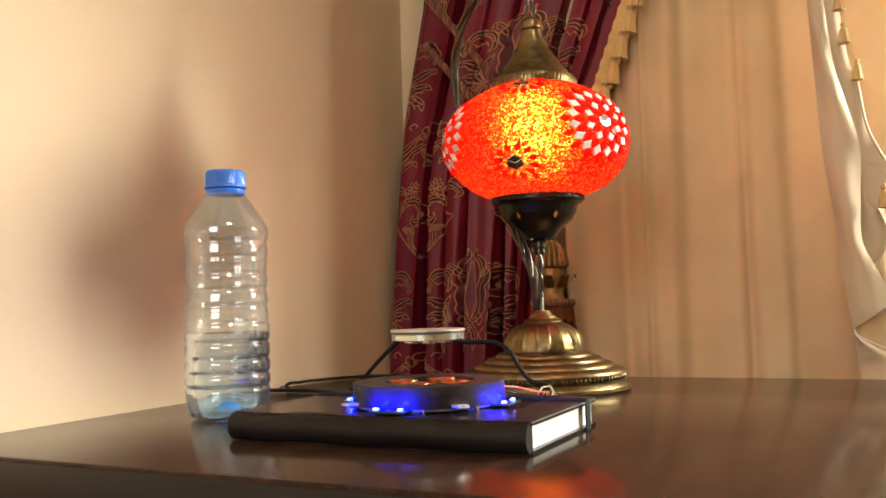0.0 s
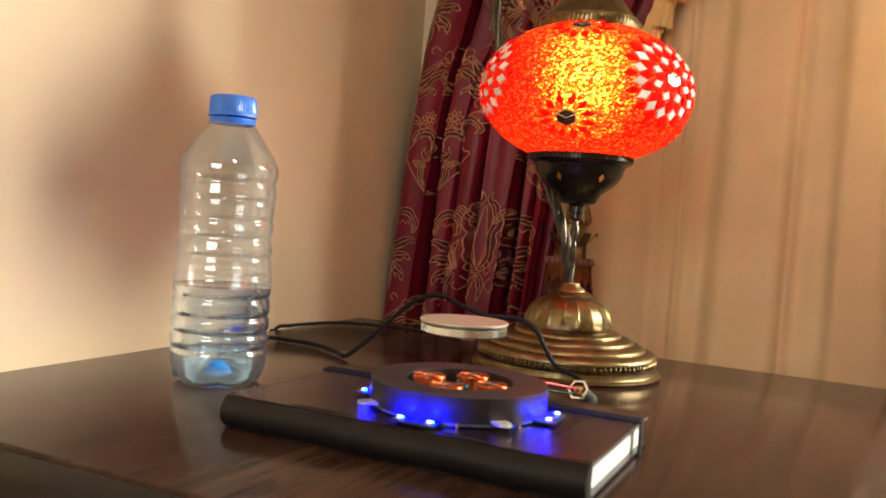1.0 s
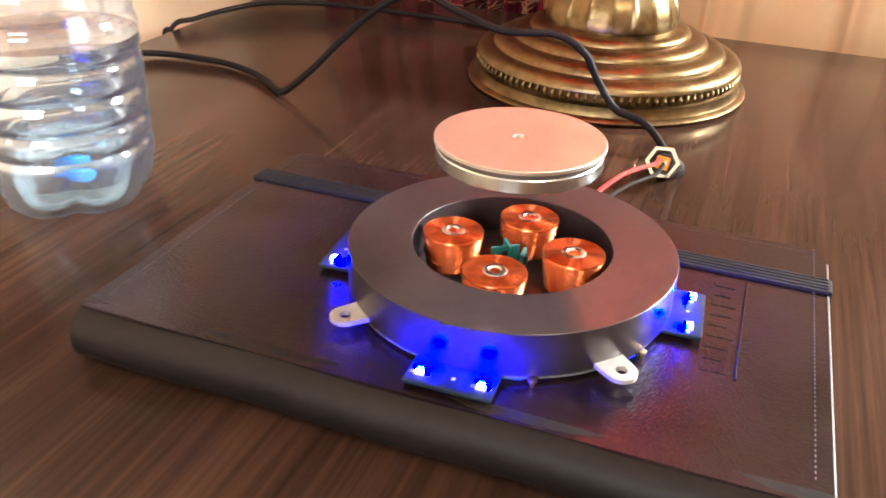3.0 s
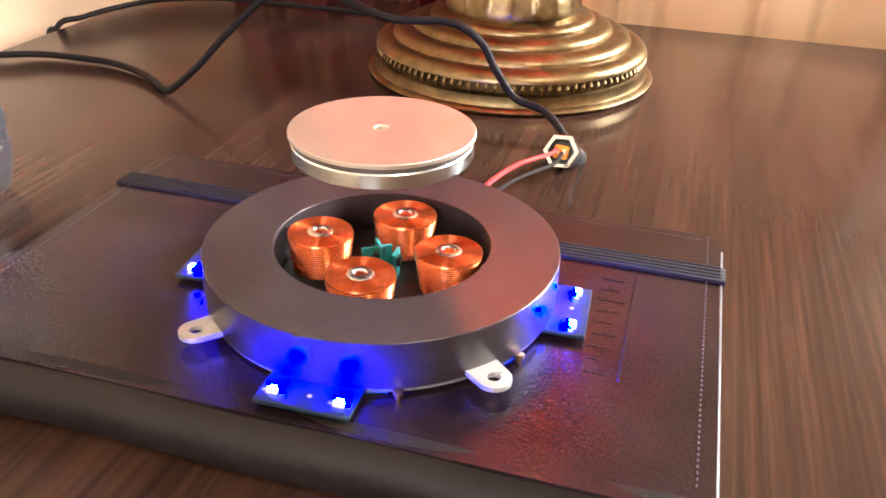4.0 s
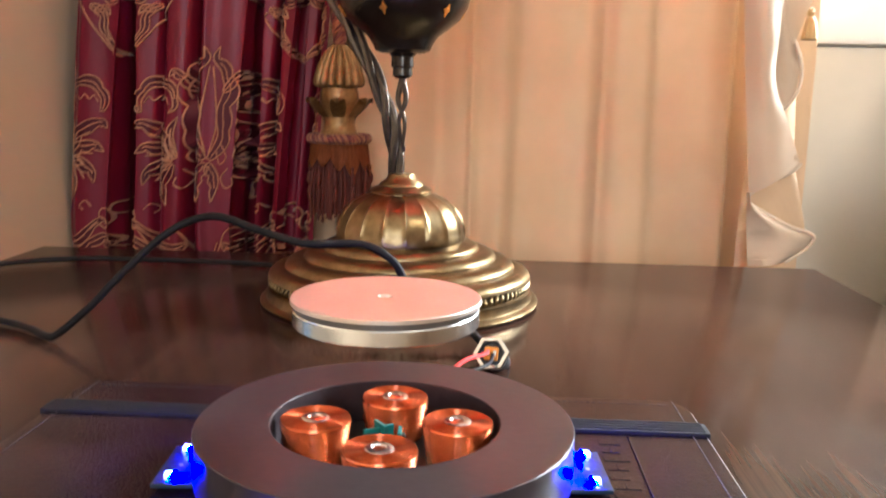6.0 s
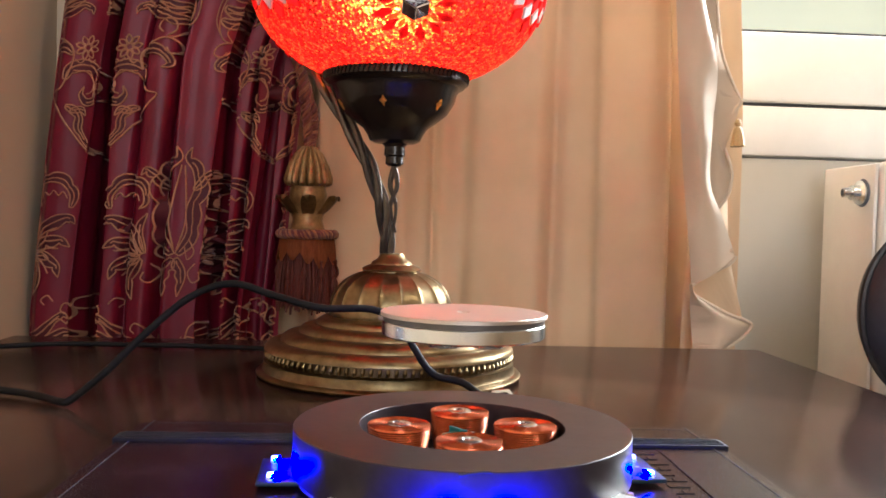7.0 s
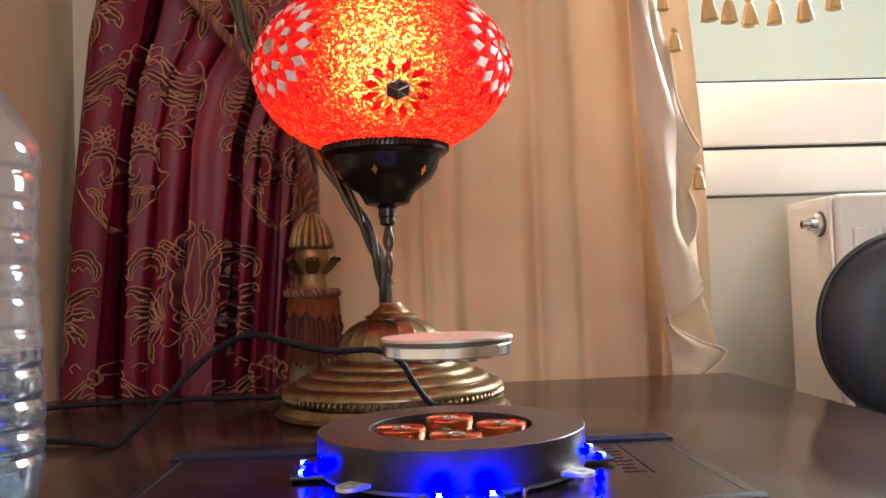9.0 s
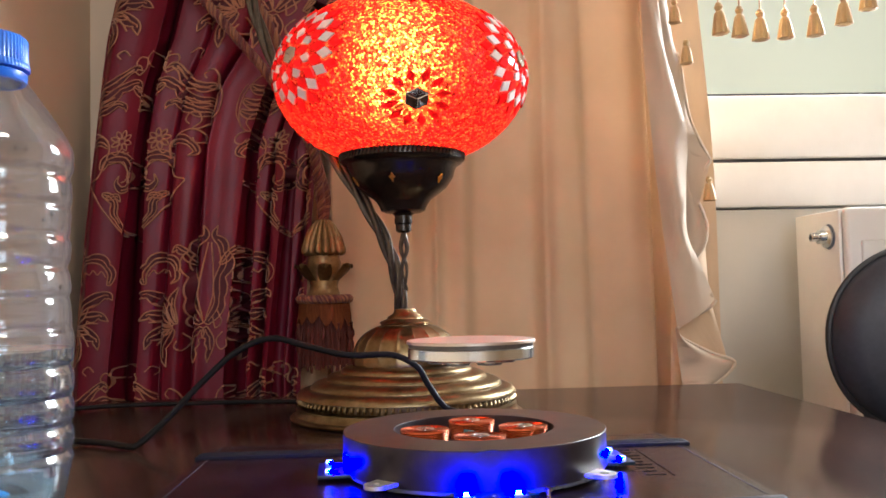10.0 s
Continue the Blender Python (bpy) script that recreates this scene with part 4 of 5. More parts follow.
for i in range(70):
    a = 2 * math.pi * i / 70
    tube([(LC[0] + 0.0393 * math.cos(a), LC[1] + 0.0393 * math.sin(a), 1.0292), (LC[0] + 0.0399 * math.cos(a + 0.03), LC[1] + 0.0399 * math.sin(a + 0.03), 1.0352)], 0.0008, 5, kb)
tagged(part("knurled_band", kb, M_BRASS, cap_ob), kind="stuff")

# globe
GA, GB, GZ = 0.0868, 0.0580, 0.9771
rows_ = [(GA * math.cos(t), GB * math.sin(t)) for t in np.linspace(-1.06, 1.13, 60)]
globe = part("globe", lathe([(r, GZ + z) for r, z in rows_], LC, 120), M_BEADS, lamp, "lit red beaded mosaic glass globe")
bulb = bmesh.new()
bmesh.ops.create_uvsphere(bulb, u_segments=24, v_segments=16, radius=0.023)
bulb.transform(Matrix.Translation((LC[0], LC[1], 0.989)) @ Matrix.Diagonal((1, 1, 1.05, 1)))
part("bulb", bulb, M_BULB, lamp, "glowing warm light bulb")
part("bulb_holder", lathe([(0, 0.930), (0.012, 0.930), (0.013, 0.955), (0.009, 0.9600), (0, 0.9600)], LC, 24), M_BRONZE, lamp)


def globe_place(az, el, out=0.0):
    """A place on the globe's skin by azimuth and height angle, and its normal."""
    c, s = math.cos(el), math.sin(el)
    q = Vector((LC[0] + GA * c * math.cos(az), LC[1] + GA * c * math.sin(az), GZ + GB * s))
    n_ = Vector((c * math.cos(az) / GA, c * math.sin(az) / GA, s / GB)).normalized()
    return q + n_ * out, n_


def mosaic_tile(az0, el0, outline, material, name):
    """A thin glass tile cut to an outline of (across, up) in metres round a spot of the globe."""
    b_ = bmesh.new()
    lays = []
    for out, shrink in ((-0.0004, 1.0), (0.0009, 1.0), (0.0013, 0.86)):
        mx_ = sum(x for x, _ in outline) / len(outline)
        my_ = sum(y for _, y in outline) / len(outline)
        ring_ = []
        for x, y in outline:
            x, y = mx_ + (x - mx_) * shrink, my_ + (y - my_) * shrink
            el = el0 + y / 0.074
            q, _ = globe_place(az0 + x / (GA * max(0.3, math.cos(el))), el, out)
            ring_.append(b_.verts.new(q))
        lays.append(ring_)
    for a_, c_ in zip(lays, lays[1:]):
        for k_ in range(len(outline)):
            j_ = (k_ + 1) % len(outline)
            b_.faces.new((a_[k_], a_[j_], c_[j_], c_[k_]))
    b_.faces.new(lays[-1])
    return part(name, b_, material, globe, "", False)


def spoke(ang, r0, r1, w, mid=0.5):
    """A pointed petal from r0 to r1 at an angle, w wide."""
    c, s = math.cos(ang), math.sin(ang)
    rm = r0 + (r1 - r0) * mid
    return [(r0 * c, r0 * s), (rm * c + w / 2 * s, rm * s - w / 2 * c), (r1 * c, r1 * s), (rm * c - w / 2 * s, rm * s + w / 2 * c)]


def hexagon(r, turn=0.5):
    return [(r * math.cos(math.pi / 3 * (k + turn)), r * math.sin(math.pi / 3 * (k + turn))) for k in range(6)]


def star(az, el):
    for k in range(3):
        h = hexagon(0.0082)
        mosaic_tile(az, el, [(0, 0), h[2 * k], h[(2 * k + 1) % 6], h[(2 * k + 2) % 6]], M_TILE_MIRROR, "mirror_tile")
    for k in range(12):
        a = 2 * math.pi * k / 12 + 0.26
        mosaic_tile(az, el, spoke(a, 0.0112, 0.0225, 0.0056, 0.5), M_TILE_RED, "red_tile")
        mosaic_tile(az, el, spoke(a + math.pi / 12, 0.0090, 0.0150, 0.0026, 0.4), M_TILE_AMBER, "amber_tile")


def flower(az, el):
    for k in range(3):
        h = hexagon(0.0075)
        mosaic_tile(az, el, [(0, 0), h[2 * k], h[(2 * k + 1) % 6], h[(2 * k + 2) % 6]], M_TILE_MIRROR, "mirror_tile")
    for k in range(8):
        a = 2 * math.pi * k / 8
        mosaic_tile(az, el, spoke(a, 0.0090, 0.0185, 0.0076), M_TILE_RED, "red_tile")
        mosaic_tile(az, el, spoke(a + math.pi / 8, 0.0130, 0.0232, 0.0082), M_TILE_PEARL, "pearl_tile")
    for k in range(16):
        a = 2 * math.pi * k / 16
        mosaic_tile(az, el, spoke(a, 0.0205, 0.0325, 0.0086), M_TILE_RED, "red_tile")
        mosaic_tile(az, el, spoke(a + math.pi / 16, 0.0268, 0.0388, 0.0094), M_TILE_PEARL, "pearl_tile")
        mosaic_tile(az, el, spoke(a, 0.0345, 0.0455, 0.0080), M_TILE_RED, "red_tile")


for az in (-26, -143, 94):
    flower(radians(az), 0.10)
for az in (-83, 34, 155):
    star(radians(az), -0.60 + 0.10)
    star(radians(az + 3), 0.86)

# bowl under the globe
hold = [(0.0372, 0.9300), (0.0412, 0.9295), (0.0424, 0.9270), (0.0424, 0.9225), (0.0406, 0.9205), (0.0380, 0.9195), (0.0362, 0.9165), (0.0348, 0.9110), (0.0305, 0.9045), (0.0242, 0.8995), (0.0192, 0.8960), (0.0165, 0.8920), (0.0150, 0.8885), (0.0120, 0.8872), (0.0075, 0.8868), (0.0060, 0.8850), (0.0062, 0.8800), (0.0052, 0.8790), (0.0054, 0.8750), (0.0035, 0.8735), (0.0, 0.8733)]
bowl = part("globe_bowl", lathe(hold + [], LC, 90), M_BRONZE, lamp, "dark bronze bowl under the globe")
part("bowl_lid", lathe([(0.0, 0.9285), (0.0372, 0.9285), (0.0372, 0.9300)], LC, 60), M_BRONZE, bowl)
kb = bmesh.new()
for i in range(84):
    a = 2 * math.pi * i / 84
    tube([(LC[0] + 0.0422 * math.cos(a), LC[1] + 0.0422 * math.sin(a), 0.9228), (LC[0] + 0.0426 * math.cos(a + 0.03), LC[1] + 0.0426 * math.sin(a + 0.03), 0.9268)], 0.0009, 5, kb)
tagged(part("knurled_band", kb, M_BRONZE, bowl), kind="stuff")
for az in (-102, -42, 18, 78, 138, 198):
    a = radians(az)
    c_ = Vector((LC[0] + 0.0330 * math.cos(a), LC[1] + 0.0330 * math.sin(a), 0.9080))
    n_ = Vector((math.cos(a), math.sin(a), -0.65)).normalized()
    o = [(0, 0.0034), (0.0013, 0.0008), (0.0020, -0.0002), (0.0009, -0.0008), (0.0004, -0.0036), (-0.0010, -0.0010), (-0.0021, 0.0002), (-0.0008, 0.0010)]
    s_ = slab(o, 0.0, 0.0009)
    s_.transform(Matrix.Translation(c_ - n_ * 0.0002) @ n_.to_track_quat("Z", "Y").to_matrix().to_4x4())
    part("leaf_cutout", s_, M_TILE_AMBER, bowl, "small amber cut-out")
leaf = bmesh.new()
for s_ in (-1, 1):
    tube(smooth_line([(LC[0], LC[1], 0.8735), (LC[0] + s_ * 0.0021, LC[1] - 0.001, 0.862), (LC[0] - s_ * 0.0016, LC[1] - 0.001, 0.850), (LC[0] + s_ * 0.0008 + 0.001, LC[1], 0.834)]), lambda t: 0.0016 * (1 - 0.75 * t) + 0.0003, 8, leaf)
part("leaf_pendant", leaf, M_ARM, lamp, "dark metal leaf hanging below the bowl")

# ---- red curtain ----
def ease(t):
    t = min(1.0, max(0.0, t))
    return t * t * (3 - 2 * t)


def along(table_, z):
    """Value at height z by straight steps between (z, value) pairs."""
    if z <= table_[0][0]:
        return table_[0][1]
    for (z0, v0), (z1, v1) in zip(table_, table_[1:]):
        if z <= z1:
            return v0 + (v1 - v0) * (z - z0) / (z1 - z0)
    return table_[-1][1]


LEFT = [(0.05, -0.351), (0.75, -0.350), (0.90, -0.337), (1.09, -0.316), (1.24, -0.285), (1.8, -0.25)]
RIGHT = [(0.05, -0.118), (0.75, -0.128), (0.98, -0.108), (1.04, -0.085), (1.085, -0.036), (1.19, 0.004), (1.5, 0.11), (1.8, 0.2)]


CREASES = ((0.228, 0.066, 0.036, 3.0), (0.381, 0.012, 0.016, 1.6), (0.511, 0.024, 0.018, 1.6), (0.721, 0.060, 0.024, 3.0), (0.810, 0.030, 0.013, 1.6), (0.894, 0.030, 0.020, 3.0), (0.964, 0.014, 0.010, 1.6))


def curtain_at(u, z):
    """Broad smooth panels parted by deep narrow creases, which widen towards the hem."""
    low = ease((1.02 - z) / 0.25)
    x = along(LEFT, z) + (along(RIGHT, z) - along(LEFT, z)) * u
    w = u + 0.010 * math.sin(4 * z + 6 * u)
    y = 0.524 + 0.014 * ease((u - 0.6) / 0.3) + 0.007 * math.sin(9.5 * w + 1.2 * z) + 0.0022 * math.sin(31 * w + 3.0 * z) + 0.012 * ease((0.05 - u) / 0.05) + 0.008 * ease((z - 1.0) / 0.3)
    for c, d, s_, steep in CREASES:
        s_ *= 0.45 + 0.55 * low
        q = (w - c) / s_
        y += d * (0.6 + 0.4 * low) * math.exp(-abs(q) ** steep)
        if steep > 2:
            x += math.copysign(0.005 * math.exp(-((abs(q) - 0.65) / 0.3) ** 2) - 0.0045 * math.exp(-((abs(q) - 1.25) / 0.4) ** 2), q)
    return Vector((x, min(y, 0.598), z))


def curtain_normal(u, z):
    e = 0.004
    n_ = (curtain_at(u + e, z) - curtain_at(u - e, z)).cross(curtain_at(u, z + e) - curtain_at(u, z - e))
    n_.normalize()
    return n_ if n_.y < 0 else -n_


curtain = thing("red_curtain", (-0.23, 0.53, 0.05), "burgundy satin curtain with gold scroll embroidery, gathered by a rope", "curtain")
part("drape", sheet([[curtain_at(u, z) for u in np.linspace(0, 1, 280)] for z in np.linspace(0.05, 1.8, 150)]), M_CURTAIN, curtain, "burgundy satin drape")


def wind(points, n=7):
    """A smooth line through points of the cloth."""
    return [(q[0], q[1]) for q in smooth_line([(x, y, 0.0) for x, y in points], n)]


def plume(points, width, lobes=0, lean=0.55):
    """A leaf along a winding spine, one edge lobed, that ends in a point; its outline."""
    spine = wind(points, 8)
    n = len(spine)
    one, two = [], []
    for k in range(n):
        t = k / (n - 1)
        (ax, ay), (bx, by) = spine[max(0, k - 1)], spine[min(n - 1, k + 1)]
        d_ = max(1e-6, math.hypot(bx - ax, by - ay))
        dx, dy = (bx - ax) / d_, (by - ay) / d_
        w = width * math.sin(math.pi * min(1.0, 0.06 + 0.94 * t) ** 0.7) ** 0.8
        cut = 0.50 + 0.50 * abs(math.sin(lobes * math.pi * t)) ** 0.7 if lobes else 1.0
        px, py = spine[k]
        one.append((px - dy * w * cut, py + dx * w * cut))
        two.append((px + dy * w * lean, py - dx * w * lean))
    return one + two[::-1]


K = 0.000424


def motif():
    """One half of the damask repeat, right of its axis: lines and filled leaves."""
    lines, leaves = [], []
    # shield that closes in a point on the axis, its barb, shoulder and curl
    lines.append([(0, 0), (37, 28), (76, 74), (98, 110), (114, 132), (92, 140), (79, 172), (72, 208), (84, 232), (112, 247), (138, 240), (143, 222), (128, 216), (120, 228)])
    leaves.append(plume([(74, 212), (92, 222), (116, 216), (130, 196), (116, 186)], 13, 2))
    # crook leaf rolled inside the shield
    leaves.append(plume([(84, 160), (78, 182), (52, 192), (22, 180), (6, 152), (14, 122), (36, 112), (50, 128), (44, 146)], 17, 3))
    lines.append([(70, 178), (42, 176), (24, 156), (26, 136), (38, 130)])
    # flame that drops to the point
    leaves += [plume([(76, 104), (58, 98), (46, 78), (44, 56), (24, 30), (4, 8)], 12, 3), plume([(66, 96), (44, 100), (34, 86)], 8)]
    # open flower on a pair of leaves
    for k in range(8):
        a = radians(45 * k + 14)
        c, s_ = math.cos(a), math.sin(a)
        lines.append([(46 + 5 * c, 226 + 5 * s_), (46 + 16 * c - 5 * s_, 226 + 16 * s_ + 5 * c), (46 + 25 * c, 226 + 25 * s_), (46 + 16 * c + 5 * s_, 226 + 16 * s_ - 5 * c), (46 + 5 * c, 226 + 5 * s_)])
    lines += [[(42, 204), (34, 196), (24, 200)], [(48, 202), (58, 194), (68, 200)]]
    # winding stem with a curl at each end and plumes that lean to the axis
    lines.append([(108, 258), (98, 268), (104, 284), (122, 284), (130, 266), (116, 248), (136, 254), (150, 286), (151, 322), (142, 354), (134, 376), (120, 386), (110, 374), (118, 364)])
    lines.append([(142, 262), (157, 290), (158, 326), (149, 356)])
    leaves += [plume([(140, 352), (120, 346), (94, 352), (66, 376), (40, 398), (26, 388)], 15, 3), plume([(147, 318), (120, 312), (92, 322), (64, 346), (36, 362), (18, 352), (22, 338)], 17, 4), plume([(148, 292), (124, 288), (98, 296), (72, 312), (50, 308), (46, 294)], 14, 3), plume([(36, 352), (16, 338), (4, 312), (14, 292)], 11, 2)]
    lines += [[(134, 342), (104, 344), (74, 364)], [(140, 308), (108, 308), (74, 328)]]
    lines.append([(6, 400), (20, 412), (18, 428), (6, 432), (0, 420)])
    # palmette under the point: a frilled crest over a fan of leaves
    leaves.append(plume([(44, -104), (42, -76), (62, -50), (92, -46), (112, -62), (116, -90), (104, -104)], 14, 4))
    lines.append([(52, -86), (62, -72), (70, -80), (80, -70), (88, -80), (98, -74), (104, -88)])
    leaves += [plume([(118, -196), (100, -158), (72, -132), (42, -126), (32, -138)], 19, 3), plume([(116, -198), (88, -176), (58, -172), (38, -186)], 17, 3), plume([(116, -204), (88, -206), (62, -226), (56, -250)], 17, 3), plume([(118, -206), (102, -232), (98, -264), (108, -290)], 14, 2), plume([(122, -194), (110, -150), (122, -112)], 13, 2)]
    lines += [[(112, -196), (92, -160), (66, -146)], [(108, -200), (82, -190), (60, -190)], [(108, -206), (88, -222), (76, -242)], [(104, -196), (90, -200), (78, -212), (92, -214), (104, -206)]]
    # tall lobed leaf on the seam of two repeats, with curls beside it
    leaves += [plume([(172, -196), (148, -150), (152, -104), (140, -58), (150, -18), (170, 6), (162, 28)], 21, 5, 0.5), plume([(174, -204), (158, -240), (164, -284)], 15, 3), plume([(150, -60), (130, -34), (112, -22), (102, -34)], 12, 3)]
    lines += [[(174, -184), (162, -130), (166, -70), (174, -10)], [(158, -180), (150, -206), (138, -190), (150, -164)], [(134, -214), (146, -234), (136, -254), (122, -246), (126, -232)]]
    # small pair of curls under the palmette
    lines += [[(30, -346), (18, -330), (22, -308), (38, -304), (44, -318), (34, -326)], [(30, -346), (48, -336), (64, -348)], [(60, -300), (72, -288), (84, -298), (76, -308)]]
    lines = [[(x * K, y * K) for x, y in wind(q)] for q in lines]
    leaves = [[(x * K, y * K) for x, y in q] for q in leaves]
    veins = []
    for lf in leaves:
        n = len(lf)
        veins.append([(0.45 * lf[k][0] + 0.55 * lf[n - 1 - k][0], 0.45 * lf[k][1] + 0.55 * lf[n - 1 - k][1]) for k in range(1, int(n * 0.38))])
    return lines + veins + [lf + lf[:1] for lf in leaves], leaves


CLOTH_W = 0.222


def on_cloth(s, h, out):
    u = s / CLOTH_W
    return curtain_at(u, h) + curtain_normal(u, h) * out


def ribbon(bm_, pts, width, out):
    pts = [Vector((x, y, 0)) for x, y in pts]
    prev = None
    for i, q in enumerate(pts):
        d = (pts[min(i + 1, len(pts) - 1)] - pts[max(i - 1, 0)])
        if d.length < 1e-9:
            continue
        d.normalize()
        nx, ny = -d.y * width / 2, d.x * width / 2
        if not 0.002 < q.x < CLOTH_W - 0.002:
            prev = None
            continue
        pair = [bm_.verts.new(on_cloth(q.x + nx, q.y + ny, out)), bm_.verts.new(on_cloth(q.x, q.y, out + 0.0005)), bm_.verts.new(on_cloth(q.x - nx, q.y - ny, out))]
        if prev:
            bm_.faces.new((prev[0], prev[1], pair[1], pair[0]))
            bm_.faces.new((prev[1], prev[2], pair[2], pair[1]))
        prev = pair


gold, dark = bmesh.new(), bmesh.new()
half_lines, half_leaves = motif()
for col in range(3):
    for row in range(4):
        ox, oz = 0.0504 + 0.1505 * col, 0.583 + 0.307 * row
        for way in (-1, 1):
            for pts in half_lines:
                ribbon(gold, [(ox + way * x, oz + y) for x, y in pts], 0.0011 + 0.0005 * random.random(), 0.0014)
            for lf in half_leaves:
                n_ = len(lf)
                for k in range(n_ // 2):
                    q = [lf[k], lf[k + 1], lf[n_ - 2 - k], lf[n_ - 1 - k]]
                    if all(0.003 < ox + way * x < CLOTH_W - 0.003 for x, _ in q) and len(set(q)) == 4:
                        dark.faces.new([dark.verts.new(on_cloth(ox + way * x, oz + y, 0.0011)) for x, y in q])
tagged(part("gold_embroidery", gold, M_GOLD, curtain, "gold scroll and leaf embroidery"), kind="stuff")
tagged(part("dark_leaf_weave", dark, M_CURTAIN_DARK, curtain, "darker woven leaves"), kind="stuff")


# gold tassel fringe on the curtain's leading edge
def small_tassel(bm_, q, size, tilt=0.0):
    """A knot, a neck and a skirt of yarn hanging from q."""
    prof_ = [(0.0, 0.0), (0.10, -0.04), (0.17, -0.16), (0.10, -0.28), (0.19, -0.36), (0.24, -0.60), (0.31, -0.97), (0.20, -1.0), (0.0, -0.96)]
    b_ = lathe([(r * size * 0.78, z * size) for r, z in prof_], (0, 0, 0), 18, lambda a, r, z: r * (1 + (0.14 * math.sin(9 * a + 40 * z) if z < -0.4 * size else 0)))
    b_.transform(Matrix.Translation(q) @ Matrix.Rotation(tilt, 4, "Y"))
    tmp = bpy.data.meshes.new("tassel_tmp")
    b_.to_mesh(tmp)
    b_.free()
    bm_.from_mesh(tmp)
    bpy.data.meshes.remove(tmp)


for i in range(11):
    z = 1.098 + i * 0.030
    q = curtain_at(1.0, z) + Vector((0.004, -0.006, 0))
    b = bmesh.new()
    small_tassel(b, q, 0.040, 0.15)
    part("fringe_tassel", b, M_FRINGE, curtain, "gold yarn tassel")
band = sheet([[curtain_at(1.0, z) + Vector((dx, -0.004 + 0.002 * math.sin(z * 400 + dx * 300), 0)) for dx in (-0.010, -0.003, 0.004, 0.011, 0.016)] for z in np.linspace(1.06, 1.5, 160)])
part("fringe_band", band, M_FRINGE, curtain, "woven gold fringe band")

# tieback rope and tassel
tie = thing("curtain_tieback", (-0.098, 0.478, 0.9), "twisted burgundy and gold tieback rope with a large gilded tassel", "tassel")
rope_pts = [(-0.275, 0.560, 1.262), (-0.252, 0.500, 1.240), (-0.225, 0.492, 1.199), (-0.192, 0.488, 1.155), (-0.161, 0.482, 1.112), (-0.130, 0.486, 1.050), (-0.112, 0.500, 0.995), (-0.106, 0.512, 0.945), (-0.102, 0.518, 0.905)]
part("rope", twisted(smooth_line(rope_pts, 10), 0.0028, 0.0021, 22, strands=4), M_ROPE, tie)
part("rope", twisted(smooth_line([(-0.275, 0.560, 1.190), (-0.258, 0.505, 1.170), (-0.238, 0.492, 1.148), (-0.208, 0.488, 1.112), (-0.176, 0.482, 1.073), (-0.146, 0.486, 1.036), (-0.119, 0.500, 0.992), (-0.100, 0.518, 0.935), (-0.101, 0.518, 0.905)], 10), 0.0028, 0.0021, 22, strands=4), M_ROPE, tie)
TC = (-0.102, 0.518, 0.0)
headp = [(0.0, 0.905), (0.006, 0.9045), (0.011, 0.899), (0.0165, 0.888), (0.0195, 0.876), (0.0190, 0.872), (0.0165, 0.870), (0.0, 0.870)]
part("fluted_head", lathe(headp, TC, 160, lambda a, r, z: r * (1 + 0.20 * abs(math.sin(8 * a)) ** 0.8 - 0.09)), M_TASSELGOLD, tie, "gilded fluted head")
part("neck", lathe([(0.0, 0.872), (0.0150, 0.870), (0.0165, 0.862), (0.0150, 0.850), (0.0128, 0.840), (0.0150, 0.833), (0.0200, 0.829), (0.0, 0.828)], TC, 48), M_TASSELGOLD, tie)
def curled_leaf(ang):
    """One gilded leaf that leans out of the neck and curls over at its tip."""
    rows_ = []
    for k in range(11):
        t = k / 10
        r = 0.0145 + 0.0125 * math.sin(t * 1.75) + 0.0025 * t
        z = 0.846 + 0.0230 * t - 0.0105 * max(0.0, t - 0.72) ** 1.1 * 4.2
        w = 0.0068 * math.sin(math.pi * (0.16 + 0.82 * t)) ** 0.7
        rows_.append([Vector((TC[0] + (r - 0.0016 * abs(s_)) * math.cos(ang) - s_ * w * math.sin(ang), TC[1] + (r - 0.0016 * abs(s_)) * math.sin(ang) + s_ * w * math.cos(ang), z - 0.0010 * abs(s_))) for s_ in (-1, -0.5, 0, 0.5, 1)])
    b_ = sheet(rows_)
    bmesh.ops.solidify(b_, geom=b_.faces[:], thickness=0.0010)
    return b_


for k in range(7):
    part("curled_leaf", curled_leaf(2 * math.pi * k / 7 + 0.35), M_TASSELGOLD, tie, "curled gilded leaf")
ringp = [(TC[0] + 0.0235 * math.cos(a), TC[1] + 0.0235 * math.sin(a), 0.828) for a in np.linspace(0, 2 * math.pi, 24)]
part("rope_collar", twisted(smooth_line(ringp, 3), 0.0022, 0.0022, 20), M_ROPE, tie)
part("skirt_core", lathe([(0.0, 0.826), (0.0200, 0.826), (0.0215, 0.800), (0.0225, 0.766), (0.0, 0.764)], TC, 60, lambda a, r, z: r * (1 + 0.05 * math.sin(17 * a))), M_TASSELDARK, tie, "dark red yarn skirt")
yarn = bmesh.new()
for i in range(46):
    a = 2 * math.pi * i / 46 + random.uniform(-0.05, 0.05)
    r1 = 0.0240 + random.uniform(-0.0015, 0.0020)
    tube(smooth_line([(TC[0] + 0.0205 * math.cos(a), TC[1] + 0.0205 * math.sin(a), 0.815), (TC[0] + r1 * math.cos(a + 0.05), TC[1] + r1 * math.sin(a + 0.05), 0.790), (TC[0] + r1 * math.cos(a), TC[1] + r1 * math.sin(a), 0.762 + random.uniform(-0.003, 0.003))], 3), 0.0011, 5, yarn)
tagged(part("yarn", yarn, M_TASSELDARK, tie, "hanging dark red yarn strands"), kind="stuff")
